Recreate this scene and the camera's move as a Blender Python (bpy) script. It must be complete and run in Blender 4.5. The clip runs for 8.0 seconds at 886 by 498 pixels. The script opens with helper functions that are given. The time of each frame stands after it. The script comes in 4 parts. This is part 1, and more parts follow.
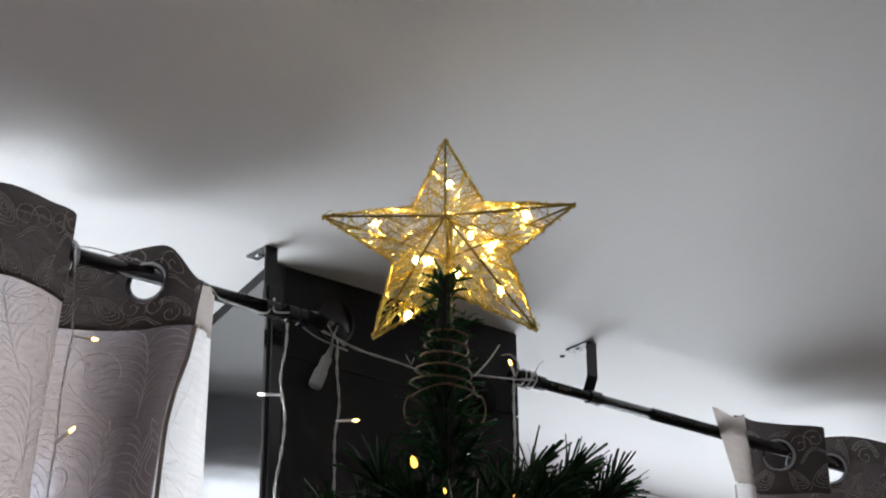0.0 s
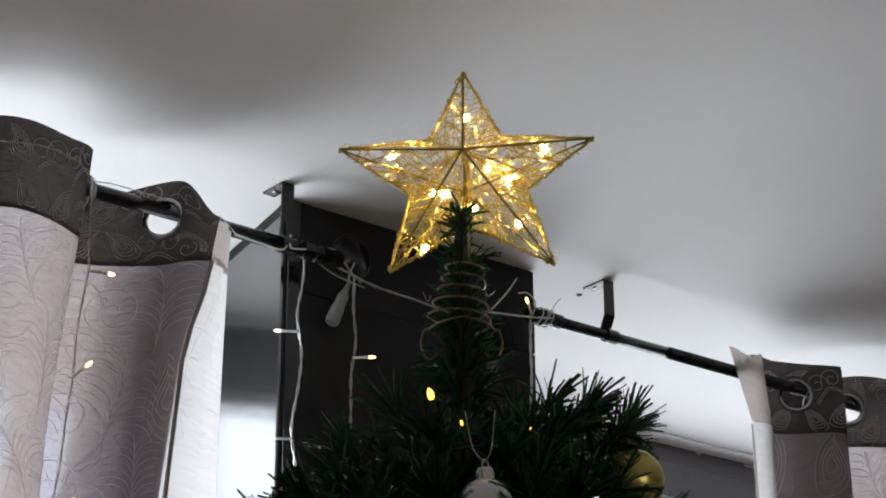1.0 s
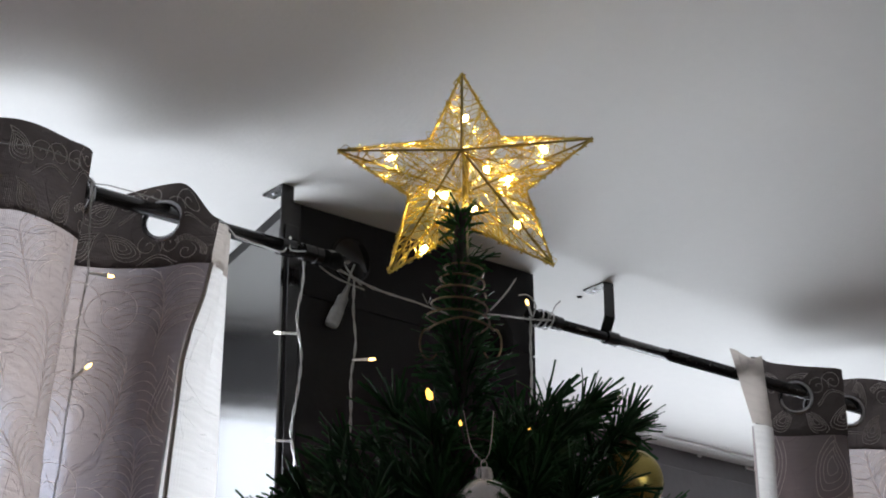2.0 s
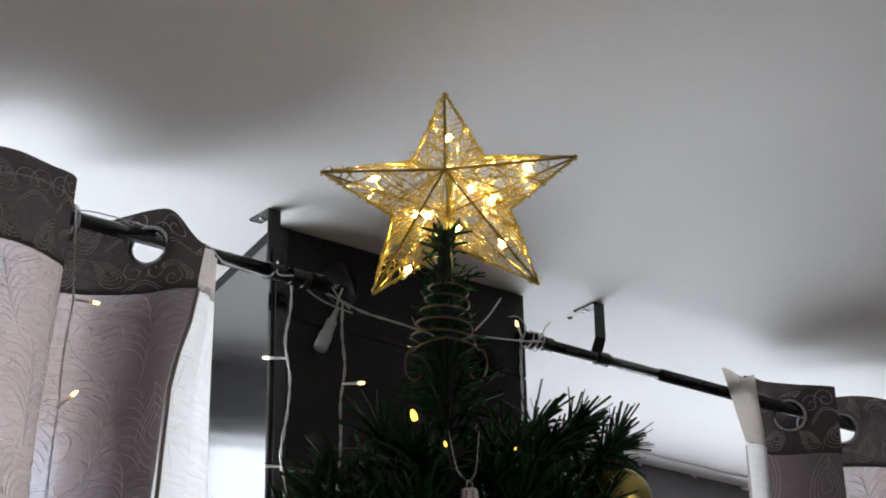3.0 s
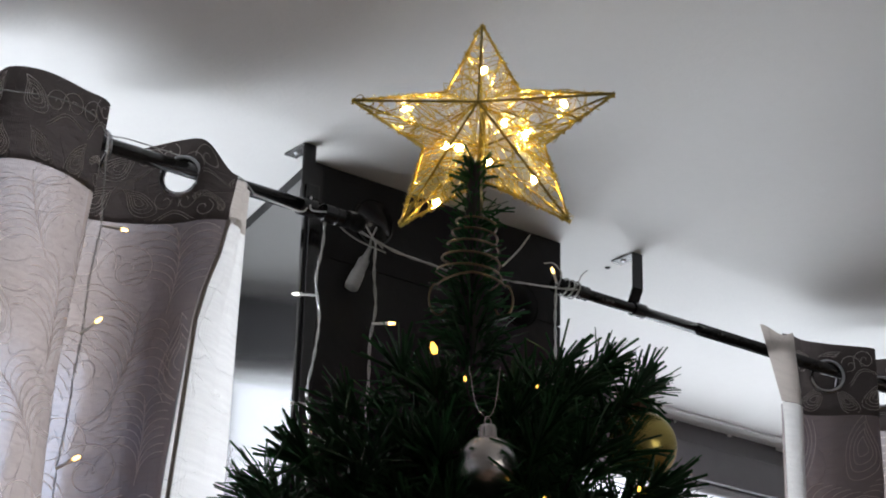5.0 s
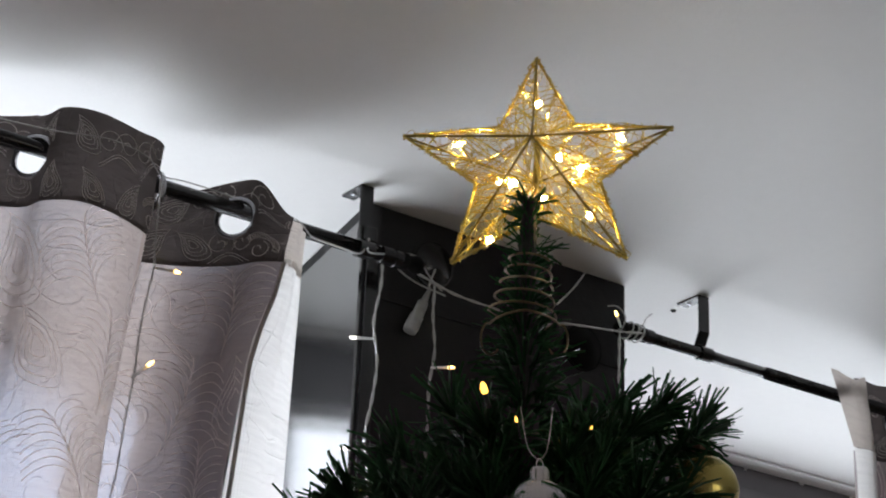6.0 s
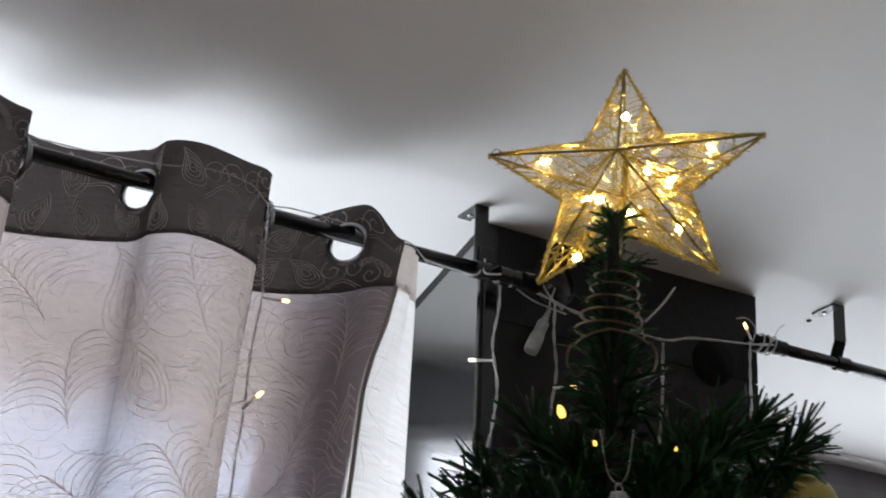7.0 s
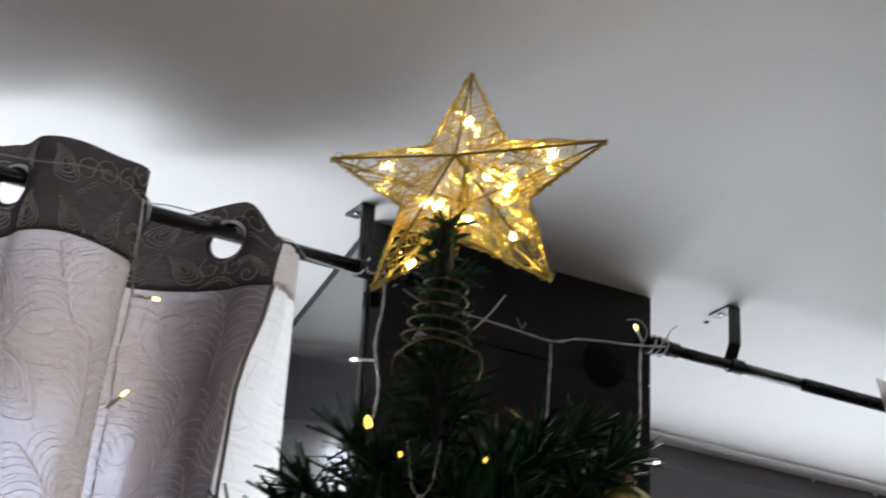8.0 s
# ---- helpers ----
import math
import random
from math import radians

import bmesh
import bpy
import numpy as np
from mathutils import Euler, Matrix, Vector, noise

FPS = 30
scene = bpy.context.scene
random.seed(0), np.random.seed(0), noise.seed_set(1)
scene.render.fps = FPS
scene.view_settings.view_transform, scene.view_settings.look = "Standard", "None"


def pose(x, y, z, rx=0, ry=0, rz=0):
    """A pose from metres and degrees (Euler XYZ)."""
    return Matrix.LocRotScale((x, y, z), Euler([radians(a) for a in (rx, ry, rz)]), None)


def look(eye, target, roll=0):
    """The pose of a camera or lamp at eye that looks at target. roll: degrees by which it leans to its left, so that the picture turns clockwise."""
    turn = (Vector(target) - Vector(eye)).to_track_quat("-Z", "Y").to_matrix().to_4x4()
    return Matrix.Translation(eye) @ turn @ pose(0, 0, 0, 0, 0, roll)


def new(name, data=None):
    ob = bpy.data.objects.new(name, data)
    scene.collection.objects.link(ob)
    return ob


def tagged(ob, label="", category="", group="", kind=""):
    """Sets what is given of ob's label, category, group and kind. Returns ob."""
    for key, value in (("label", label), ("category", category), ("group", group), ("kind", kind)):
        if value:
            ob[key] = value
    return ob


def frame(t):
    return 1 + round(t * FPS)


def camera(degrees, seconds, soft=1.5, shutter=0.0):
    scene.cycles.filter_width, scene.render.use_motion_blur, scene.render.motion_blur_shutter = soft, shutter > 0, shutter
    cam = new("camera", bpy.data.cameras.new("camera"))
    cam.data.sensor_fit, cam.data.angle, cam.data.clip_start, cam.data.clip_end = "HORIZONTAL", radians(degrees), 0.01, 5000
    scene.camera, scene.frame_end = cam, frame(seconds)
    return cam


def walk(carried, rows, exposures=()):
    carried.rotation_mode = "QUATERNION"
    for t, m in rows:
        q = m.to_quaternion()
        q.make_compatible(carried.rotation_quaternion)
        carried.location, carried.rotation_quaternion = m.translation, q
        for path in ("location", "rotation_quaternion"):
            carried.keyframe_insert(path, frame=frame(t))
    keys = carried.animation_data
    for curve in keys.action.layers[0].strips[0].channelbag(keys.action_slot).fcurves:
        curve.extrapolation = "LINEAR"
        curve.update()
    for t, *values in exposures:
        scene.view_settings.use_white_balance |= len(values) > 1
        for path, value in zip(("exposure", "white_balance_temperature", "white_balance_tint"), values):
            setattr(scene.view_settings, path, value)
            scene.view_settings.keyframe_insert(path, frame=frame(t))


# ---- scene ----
cam = camera(26.28, 8.0, soft=1.9, shutter=0.5)
PATH = [
    (0, (0.0000, 0.0000, 1.4200), (1.1609, 1.4155, 2.2255), -0.62),
    (0.5, (0.0019, 0.0044, 1.4166), (1.1618, 1.4370, 2.1929), -0.39),
    (1, (0.0067, 0.0091, 1.4135), (1.1679, 1.4535, 2.1655), -0.24),
    (2.5, (0.0152, 0.0093, 1.4104), (1.1710, 1.4503, 2.1769), -0.41),
    (3, (0.0263, 0.0123, 1.4099), (1.1817, 1.4454, 2.1917), -1.16),
    (3.5, (0.0328, 0.0134, 1.4071), (1.1911, 1.4497, 2.1787), 0.11),
    (4, (0.0309, 0.0177, 1.4037), (1.1207, 1.4844, 2.2168), -0.02),
    (4.2, (0.0349, 0.0258, 1.4041), (1.1444, 1.5002, 2.1755), 1.19),
    (5.3, (0.0853, 0.0443, 1.4070), (1.2120, 1.5221, 2.1463), 1.56),
    (5.5, (0.0966, 0.0543, 1.4087), (1.2175, 1.5297, 2.1615), 1.49),
    (6, (0.1113, 0.0630, 1.4133), (1.1609, 1.5723, 2.2007), 2.28),
    (6.5, (0.1486, 0.0545, 1.4188), (1.1682, 1.5824, 2.2098), 2.31),
    (7, (0.1943, 0.0440, 1.4335), (1.0804, 1.6504, 2.2298), 2.40),
    (7.5, (0.2501, 0.0005, 1.4403), (1.1369, 1.6196, 2.2098), 2.53),
    (8, (0.3049, -0.0143, 1.4583), (1.2082, 1.5887, 2.2422), 2.88),
]
walk(cam, [(t, look(eye, target, roll)) for t, eye, target, roll in PATH])

# ---- light: bright overcast day outside two windows, plus an added room fill ----
world = bpy.data.worlds.new("overcast_sky")
scene.world = world
world.use_nodes = True
wn = world.node_tree
sky = wn.nodes.new("ShaderNodeTexSky")
sky.sky_type = "NISHITA"
sky.sun_disc = False
sky.sun_elevation, sky.sun_rotation = radians(32), radians(200)
wn.links.new(sky.outputs["Color"], wn.nodes["Background"].inputs["Color"])
wn.nodes["Background"].inputs["Strength"].default_value = 0.07

sun_data = bpy.data.lights.new("sun", "SUN")
sun_data.energy, sun_data.angle, sun_data.color = 0.8, radians(20), (1.0, 0.95, 0.9)
sun = new("sun", sun_data)
sun.matrix_world = look((0, 6, 6), (-0.6, 0, 0))


def window_light(name, x0, x1, z0, z1, y, power, facing=-1, colour=(0.875, 0.925, 1.0)):
    """The sky's light in the opening of a window; also makes the room fill."""
    d = bpy.data.lights.new(name, "AREA")
    d.shape, d.size, d.size_y, d.energy, d.color = "RECTANGLE", x1 - x0, z1 - z0, power, colour
    ob = new(name, d)
    c = ((x0 + x1) / 2, y, (z0 + z1) / 2)
    ob.matrix_world = look(c, (c[0], c[1] + facing, c[2]))
    return ob


CEIL = 2.45
window_light("window_light_1", -0.75, 1.41, 0.95, 2.325, 2.60, 36)
window_light("window_light_2", 1.86, 4.0, 0.95, 2.325, 2.60, 29.5)
# fill lamp added behind the camera to brighten the room, unseen
window_light("window_light_3", 0.2, 2.2, 0.95, 2.10, -3.16, 6.5, facing=1, colour=(1.0, 0.965, 0.93))
scene.view_settings.exposure = 0.06


# ---- materials ----
def mat(name, base, rough=0.6, metal=0.0, grain=0.0, grain_scale=40.0, bump=0.0, bump_scale=200.0, stain=0.0):
    m = bpy.data.materials.new(name)
    m.use_nodes = True
    t = m.node_tree
    b = t.nodes["Principled BSDF"]
    b.inputs["Base Color"].default_value = (*base, 1)
    b.inputs["Roughness"].default_value = rough
    b.inputs["Metallic"].default_value = metal
    co = t.nodes.new("ShaderNodeTexCoord")
    if grain or stain:
        n1 = t.nodes.new("ShaderNodeTexNoise")
        n1.inputs["Scale"].default_value = grain_scale
        n1.inputs["Detail"].default_value = 6
        n2 = t.nodes.new("ShaderNodeTexNoise")
        n2.inputs["Scale"].default_value = 3.0
        n2.inputs["Detail"].default_value = 4
        for n in (n1, n2):
            t.links.new(co.outputs["Object"], n.inputs["Vector"])
        mul = t.nodes.new("ShaderNodeMath")
        mul.operation = "MULTIPLY_ADD"
        mul.inputs[1].default_value, mul.inputs[2].default_value = 2 * grain, 1 - grain
        t.links.new(n1.outputs["Fac"], mul.inputs[0])
        mul2 = t.nodes.new("ShaderNodeMath")
        mul2.operation = "MULTIPLY_ADD"
        mul2.inputs[1].default_value, mul2.inputs[2].default_value = 2 * stain, 1 - stain
        t.links.new(n2.outputs["Fac"], mul2.inputs[0])
        both = t.nodes.new("ShaderNodeMath")
        both.operation = "MULTIPLY"
        t.links.new(mul.outputs[0], both.inputs[0])
        t.links.new(mul2.outputs[0], both.inputs[1])
        mix = t.nodes.new("ShaderNodeMix")
        mix.data_type, mix.blend_type = "RGBA", "MULTIPLY"
        mix.inputs["Factor"].default_value = 1
        mix.inputs["A"].default_value = (*base, 1)
        t.links.new(both.outputs[0], mix.inputs["B"])
        t.links.new(mix.outputs["Result"], b.inputs["Base Color"])
    if bump:
        n3 = t.nodes.new("ShaderNodeTexNoise")
        n3.inputs["Scale"].default_value = bump_scale
        n3.inputs["Detail"].default_value = 5
        t.links.new(co.outputs["Object"], n3.inputs["Vector"])
        bp = t.nodes.new("ShaderNodeBump")
        bp.inputs["Strength"].default_value = bump
        bp.inputs["Distance"].default_value = 0.002
        t.links.new(n3.outputs["Fac"], bp.inputs["Height"])
        t.links.new(bp.outputs["Normal"], b.inputs["Normal"])
    return m


def glow(name, colour, strength):
    m = bpy.data.materials.new(name)
    m.use_nodes = True
    b = m.node_tree.nodes["Principled BSDF"]
    b.inputs["Base Color"].default_value = (*colour, 1)
    b.inputs["Emission Color"].default_value = (*colour, 1)
    b.inputs["Emission Strength"].default_value = strength
    return m


def fabric(name, base, through_col, share, line, line_gain, fine=1.0, weave=900.0, forward=0.0):
    """Woven cloth with stitched curls; the light passes partly through it. uv in metres."""
    m = bpy.data.materials.new(name)
    m.use_nodes = True
    t = m.node_tree
    N, L = t.nodes.new, t.links.new
    out = t.nodes["Material Output"]
    t.nodes.remove(t.nodes["Principled BSDF"])
    uv = N("ShaderNodeUVMap")

    def math(op, a, b=None, c=None):
        n = N("ShaderNodeMath")
        n.operation = op
        for k, v in enumerate((a, b, c)):
            if v is None:
                continue
            if isinstance(v, (int, float)):
                n.inputs[k].default_value = v
            else:
                L(v, n.inputs[k])
        return n.outputs[0]

    warp = N("ShaderNodeTexNoise")
    warp.inputs["Scale"].default_value = 6
    L(uv.outputs["UV"], warp.inputs["Vector"])
    wv = N("ShaderNodeVectorMath")
    wv.operation = "MULTIPLY_ADD"
    wv.inputs[1].default_value = (0.06, 0.06, 0)
    L(warp.outputs["Color"], wv.inputs[0])
    L(uv.outputs["UV"], wv.inputs[2])
    sq = N("ShaderNodeMapping")
    sq.inputs["Scale"].default_value = (1.0, 0.62, 1.0)
    L(wv.outputs[0], sq.inputs["Vector"])
    lines = None
    for scale, rings, petals, lo in ((5.5 * fine, 6.4, 3.0, 0.9925), (11.0 * fine, 4.4, 2.0, 0.9925), (23.0 * fine, 2.4, 3.0, 0.990)):
        v = N("ShaderNodeTexVoronoi")
        v.inputs["Scale"].default_value = scale
        v.inputs["Randomness"].default_value = 0.8
        L(sq.outputs["Vector"], v.inputs["Vector"])
        off = N("ShaderNodeVectorMath")
        off.operation = "SUBTRACT"
        L(sq.outputs["Vector"], off.inputs[0])
        L(v.outputs["Position"], off.inputs[1])
        xyz = N("ShaderNodeSeparateXYZ")
        L(off.outputs[0], xyz.inputs[0])
        th = math("ARCTAN2", xyz.outputs["Y"], xyz.outputs["X"])
        hue = math("MULTIPLY", v.outputs["Color"], 6.28)
        leaf = math("MULTIPLY_ADD", math("COSINE", math("MULTIPLY_ADD", th, petals, hue)), 0.12, 1.0)
        run = math("MULTIPLY", math("MULTIPLY", v.outputs["Distance"], leaf), rings * 3.1416)
        s = math("ABSOLUTE", math("SINE", run))
        keep = math("MULTIPLY", math("GREATER_THAN", v.outputs["Color"], 0.38), math("GREATER_THAN", math("SINE", math("MULTIPLY_ADD", th, 1.0, hue)), -0.35))
        one = math("MULTIPLY", math("MINIMUM", math("MULTIPLY", math("MAXIMUM", math("SUBTRACT", s, lo), 0), 170), 1), keep)
        lines = one if lines is None else math("MAXIMUM", lines, one)
    thread = N("ShaderNodeTexWave")
    thread.inputs["Scale"].default_value = weave / 6.28
    thread.inputs["Distortion"].default_value = 1.5
    L(uv.outputs["UV"], thread.inputs["Vector"])
    slub = N("ShaderNodeTexNoise")
    slub.inputs["Scale"].default_value = 60
    slub.inputs["Detail"].default_value = 6
    st = N("ShaderNodeMapping")
    st.inputs["Scale"].default_value = (0.25, 3.0, 1)
    L(uv.outputs["UV"], st.inputs["Vector"])
    L(st.outputs["Vector"], slub.inputs["Vector"])
    tone = math("MULTIPLY_ADD", slub.outputs["Fac"], 0.24, 0.88)

    def tinted(col):
        a = N("ShaderNodeMix")
        a.data_type, a.blend_type = "RGBA", "MULTIPLY"
        a.inputs["Factor"].default_value = 1
        a.inputs["A"].default_value = (*col, 1)
        L(tone, a.inputs["B"])
        b = N("ShaderNodeMix")
        b.data_type = "RGBA"
        L(math("MULTIPLY", lines, line_gain), b.inputs["Factor"])
        L(a.outputs["Result"], b.inputs["A"])
        b.inputs["B"].default_value = (*line, 1)
        return b.outputs["Result"]

    # puckers between the stitches
    pucker = N("ShaderNodeTexNoise")
    pucker.inputs["Scale"].default_value = 75
    pucker.inputs["Detail"].default_value = 4
    sp = N("ShaderNodeMapping")
    sp.inputs["Scale"].default_value = (0.55, 1.3, 1)
    L(uv.outputs["UV"], sp.inputs["Vector"])
    L(sp.outputs["Vector"], pucker.inputs["Vector"])
    bp = N("ShaderNodeBump")
    bp.inputs["Strength"].default_value = 0.8
    bp.inputs["Distance"].default_value = 0.002
    L(math("ADD", math("MULTIPLY_ADD", pucker.outputs["Fac"], 1.6, lines), math("MULTIPLY", thread.outputs["Fac"], 0.15)), bp.inputs["Height"])
    dif, tra, mix = N("ShaderNodeBsdfDiffuse"), N("ShaderNodeBsdfTranslucent"), N("ShaderNodeMixShader")
    L(tinted(base), dif.inputs["Color"])
    L(tinted(through_col), tra.inputs["Color"])
    for n in (dif, tra):
        L(bp.outputs["Normal"], n.inputs["Normal"])
    mix.inputs["Fac"].default_value = share
    L(dif.outputs[0], mix.inputs[1])
    L(tra.outputs[0], mix.inputs[2])
    if forward:
        # light that slips straight on between the threads, blurred
        ref, mix2 = N("ShaderNodeBsdfRefraction"), N("ShaderNodeMixShader")
        # the sky's blue is put into this tint
        ref.inputs["Color"].default_value = (0.60, 0.74, 1.0, 1)
        ref.inputs["Roughness"].default_value = 0.7
        ref.inputs["IOR"].default_value = 1.12
        mix2.inputs["Fac"].default_value = forward
        L(mix.outputs[0], mix2.inputs[1])
        L(ref.outputs[0], mix2.inputs[2])
        L(mix2.outputs[0], out.inputs["Surface"])
    else:
        L(mix.outputs[0], out.inputs["Surface"])
    return m


M_CEIL = mat("white_ceiling_paint", (0.80, 0.80, 0.79), 0.75, grain=0.02, grain_scale=60, bump=0.25, bump_scale=160, stain=0.03)
M_WALL = mat("grey_wall_paint", (0.55, 0.55, 0.54), 0.8, grain=0.04, bump=0.2, stain=0.05)
M_PIER = mat("charcoal_wall_paint", (0.0165, 0.016, 0.0165), 0.65, grain=0.15, grain_scale=30, bump=0.5, bump_scale=70, stain=0.12)
M_BOARD = mat("dark_grey_board", (0.115, 0.11, 0.115), 0.5, grain=0.12, grain_scale=25, bump=0.4, bump_scale=60, stain=0.1)
M_GLOSS = mat("glossy_black_panel", (0.015, 0.015, 0.016), 0.15, grain=0.1, grain_scale=15, bump=0.012, bump_scale=25, stain=0.1)
M_FLOOR = mat("floor_board", (0.30, 0.20, 0.13), 0.5, grain=0.25, grain_scale=12, bump=0.2, stain=0.15)
M_BLACK = mat("black_rod_paint", (0.014, 0.013, 0.014), 0.13, metal=0.0, grain=0.2, grain_scale=120, bump=0.06, bump_scale=300)
M_STEEL = mat("brushed_steel_eyelet", (0.36, 0.36, 0.38), 0.2, metal=1.0, grain=0.1, grain_scale=200, bump=0.1)
M_FRAME = mat("white_window_plastic", (0.75, 0.76, 0.78), 0.35, grain=0.03, bump=0.05)
M_TRIM = mat("white_trim_paint", (0.85, 0.85, 0.84), 0.5, grain=0.04, bump=0.3, bump_scale=50)
M_FINIAL = mat("satin_black_finial", (0.004, 0.004, 0.004), 0.85, grain=0.2, grain_scale=120, bump=0.1)
M_SEAM = mat("brown_grey_seam_thread", (0.30, 0.265, 0.25), 0.85, grain=0.4, grain_scale=400)
M_THREAD = mat("grey_stitch_thread", (0.60, 0.56, 0.54), 0.75, grain=0.3, grain_scale=500)
M_THREAD_PALE = mat("mauve_grey_stitch_thread", (0.46, 0.41, 0.40), 0.7, grain=0.3, grain_scale=500)
M_HEAD = fabric("curtain_header_cloth", (0.098, 0.085, 0.086), (0.070, 0.059, 0.056), 0.30, (0.16, 0.145, 0.14), 0.15, 1.35)
M_BODY = fabric("curtain_cloth", (0.31, 0.265, 0.255), (0.395, 0.33, 0.308), 0.55, (0.22, 0.195, 0.19), 0.05, 1.15, forward=0.10)
# turned edge of the curtain; window light is put into its pale colours
M_HEM = fabric("curtain_edge_cloth_lit", (0.70, 0.68, 0.67), (0.84, 0.825, 0.81), 0.6, (0.6, 0.58, 0.56), 0.0)
M_TAN = fabric("curtain_heading_tape", (0.40, 0.365, 0.34), (0.56, 0.50, 0.455), 0.55, (0.3, 0.28, 0.27), 0.2)
M_GOLD = mat("gold_wire", (0.95, 0.78, 0.24), 0.24, metal=0.85, grain=0.15, grain_scale=150)
M_GOLDDARK = mat("aged_gold_frame_wire", (0.25, 0.19, 0.055), 0.4, metal=0.9, grain=0.3, grain_scale=200)
M_RIM = mat("gold_rim_wire", (0.55, 0.40, 0.10), 0.3, metal=0.9, grain=0.35, grain_scale=260)
M_COIL = mat("dull_brass_spring", (0.20, 0.16, 0.09), 0.3, metal=0.9, grain=0.2, grain_scale=150)
M_NEEDLE = mat("green_tinsel_needle", (0.021, 0.064, 0.027), 0.25, grain=0.5, grain_scale=35, stain=0.3)
M_STEM = mat("dark_green_stem", (0.012, 0.018, 0.011), 0.6, grain=0.3)
M_CORD = mat("clear_cable", (0.60, 0.60, 0.58), 0.18, grain=0.1)
M_CLEAR = mat("frosted_clear_plastic", (0.85, 0.85, 0.84), 0.2, grain=0.06)
M_SILVER = mat("silver_bauble", (0.88, 0.88, 0.89), 0.26, metal=1.0, grain=0.2, grain_scale=420, bump=0.15, bump_scale=480)
M_PLUG = mat("frosted_grey_plug_plastic", (0.27, 0.27, 0.265), 0.3, grain=0.2, grain_scale=120, stain=0.2)
M_GOLDBALL = mat("pearl_gold_bauble", (0.60, 0.51, 0.16), 0.24, metal=0.85, grain=0.12)
M_CAP = mat("bauble_cap", (0.75, 0.74, 0.72), 0.25, metal=1.0, grain=0.1)
M_LED = glow("warm_led", (1.0, 0.77, 0.32), 210.0)
M_BULB = glow("warm_fairy_bulb", (1.0, 0.62, 0.22), 5.0)
M_AMBER = glow("amber_tree_bulb", (1.0, 0.52, 0.08), 3.4)
for m_, tr in ((M_CORD, 0.45), (M_CLEAR, 0.2)):
    m_.node_tree.nodes["Principled BSDF"].inputs["Transmission Weight"].default_value = tr
M_GLOSS.node_tree.nodes["Principled BSDF"].inputs["IOR"].default_value = 2.7


def lets_light_through(material, colour, share):
    """Thin stuff: part of the light passes through it."""
    t = material.node_tree
    tr, mx = t.nodes.new("ShaderNodeBsdfTranslucent"), t.nodes.new("ShaderNodeMixShader")
    tr.inputs["Color"].default_value = (*colour, 1)
    mx.inputs["Fac"].default_value = share
    t.links.new(t.nodes["Principled BSDF"].outputs[0], mx.inputs[1])
    t.links.new(tr.outputs[0], mx.inputs[2])
    t.links.new(mx.outputs[0], t.nodes["Material Output"].inputs["Surface"])




def vary_by_island(material, low, high):
    """Each loose strip takes a tone of its own."""
    t = material.node_tree
    b = t.nodes["Principled BSDF"].inputs["Base Color"]
    src = b.links[0].from_socket
    geo, rng = t.nodes.new("ShaderNodeNewGeometry"), t.nodes.new("ShaderNodeMapRange")
    rng.inputs["To Min"].default_value, rng.inputs["To Max"].default_value = low, high
    t.links.new(geo.outputs["Random Per Island"], rng.inputs["Value"])
    mx = t.nodes.new("ShaderNodeMix")
    mx.data_type, mx.blend_type = "RGBA", "MULTIPLY"
    mx.inputs["Factor"].default_value = 1
    t.links.new(src, mx.inputs["A"])
    t.links.new(rng.outputs["Result"], mx.inputs["B"])
    t.links.new(mx.outputs["Result"], b)


vary_by_island(M_NEEDLE, 0.35, 1.9)
lets_light_through(M_NEEDLE, (0.05, 0.17, 0.06), 0.38)
lets_light_through(M_THREAD_PALE, (0.92, 0.87, 0.85), 0.78)
for m_ in (M_PIER, M_FINIAL):
    m_.node_tree.nodes["Principled BSDF"].inputs["Specular IOR Level"].default_value = 0.22
M_WHITE = glow("cool_white_fairy_bulb", (1.0, 0.96, 0.90), 2.2)
M_GLASS = mat("window_glass", (1, 1, 1), 0.02)
M_GLASS.node_tree.nodes["Principled BSDF"].inputs["Transmission Weight"].default_value = 1.0


# ---- mesh helpers ----
def part(name, bm, material, parent=None, label="", smooth=False):
    me = bpy.data.meshes.new(name)
    bm.to_mesh(me)
    bm.free()
    me.materials.append(material)
    if smooth:
        me.polygons.foreach_set("use_smooth", [True] * len(me.polygons))
    ob = new(name, me)
    if parent:
        ob.parent = parent
    if label:
        tagged(ob, label)
    return ob


def thing(name, label, category, at=(0, 0, 0), group="", kind=""):
    ob = new(name)
    ob.location = at
    ob.empty_display_size = 0.02
    return tagged(ob, label, category, group, kind)


def box(bm, x0, x1, y0, y1, z0, z1, bevel=0.0):
    r = bmesh.ops.create_cube(bm, size=1, matrix=Matrix.Translation(((x0 + x1) / 2, (y0 + y1) / 2, (z0 + z1) / 2)) @ Matrix.Diagonal((x1 - x0, y1 - y0, z1 - z0, 1)))
    if bevel:
        edges = list({e for v in r["verts"] for e in v.link_edges})
        bmesh.ops.bevel(bm, geom=edges, offset=bevel, segments=2, affect="EDGES", profile=0.5)
    return bm


def boxed(*a, bevel=0.0):
    return box(bmesh.new(), *a, bevel=bevel)


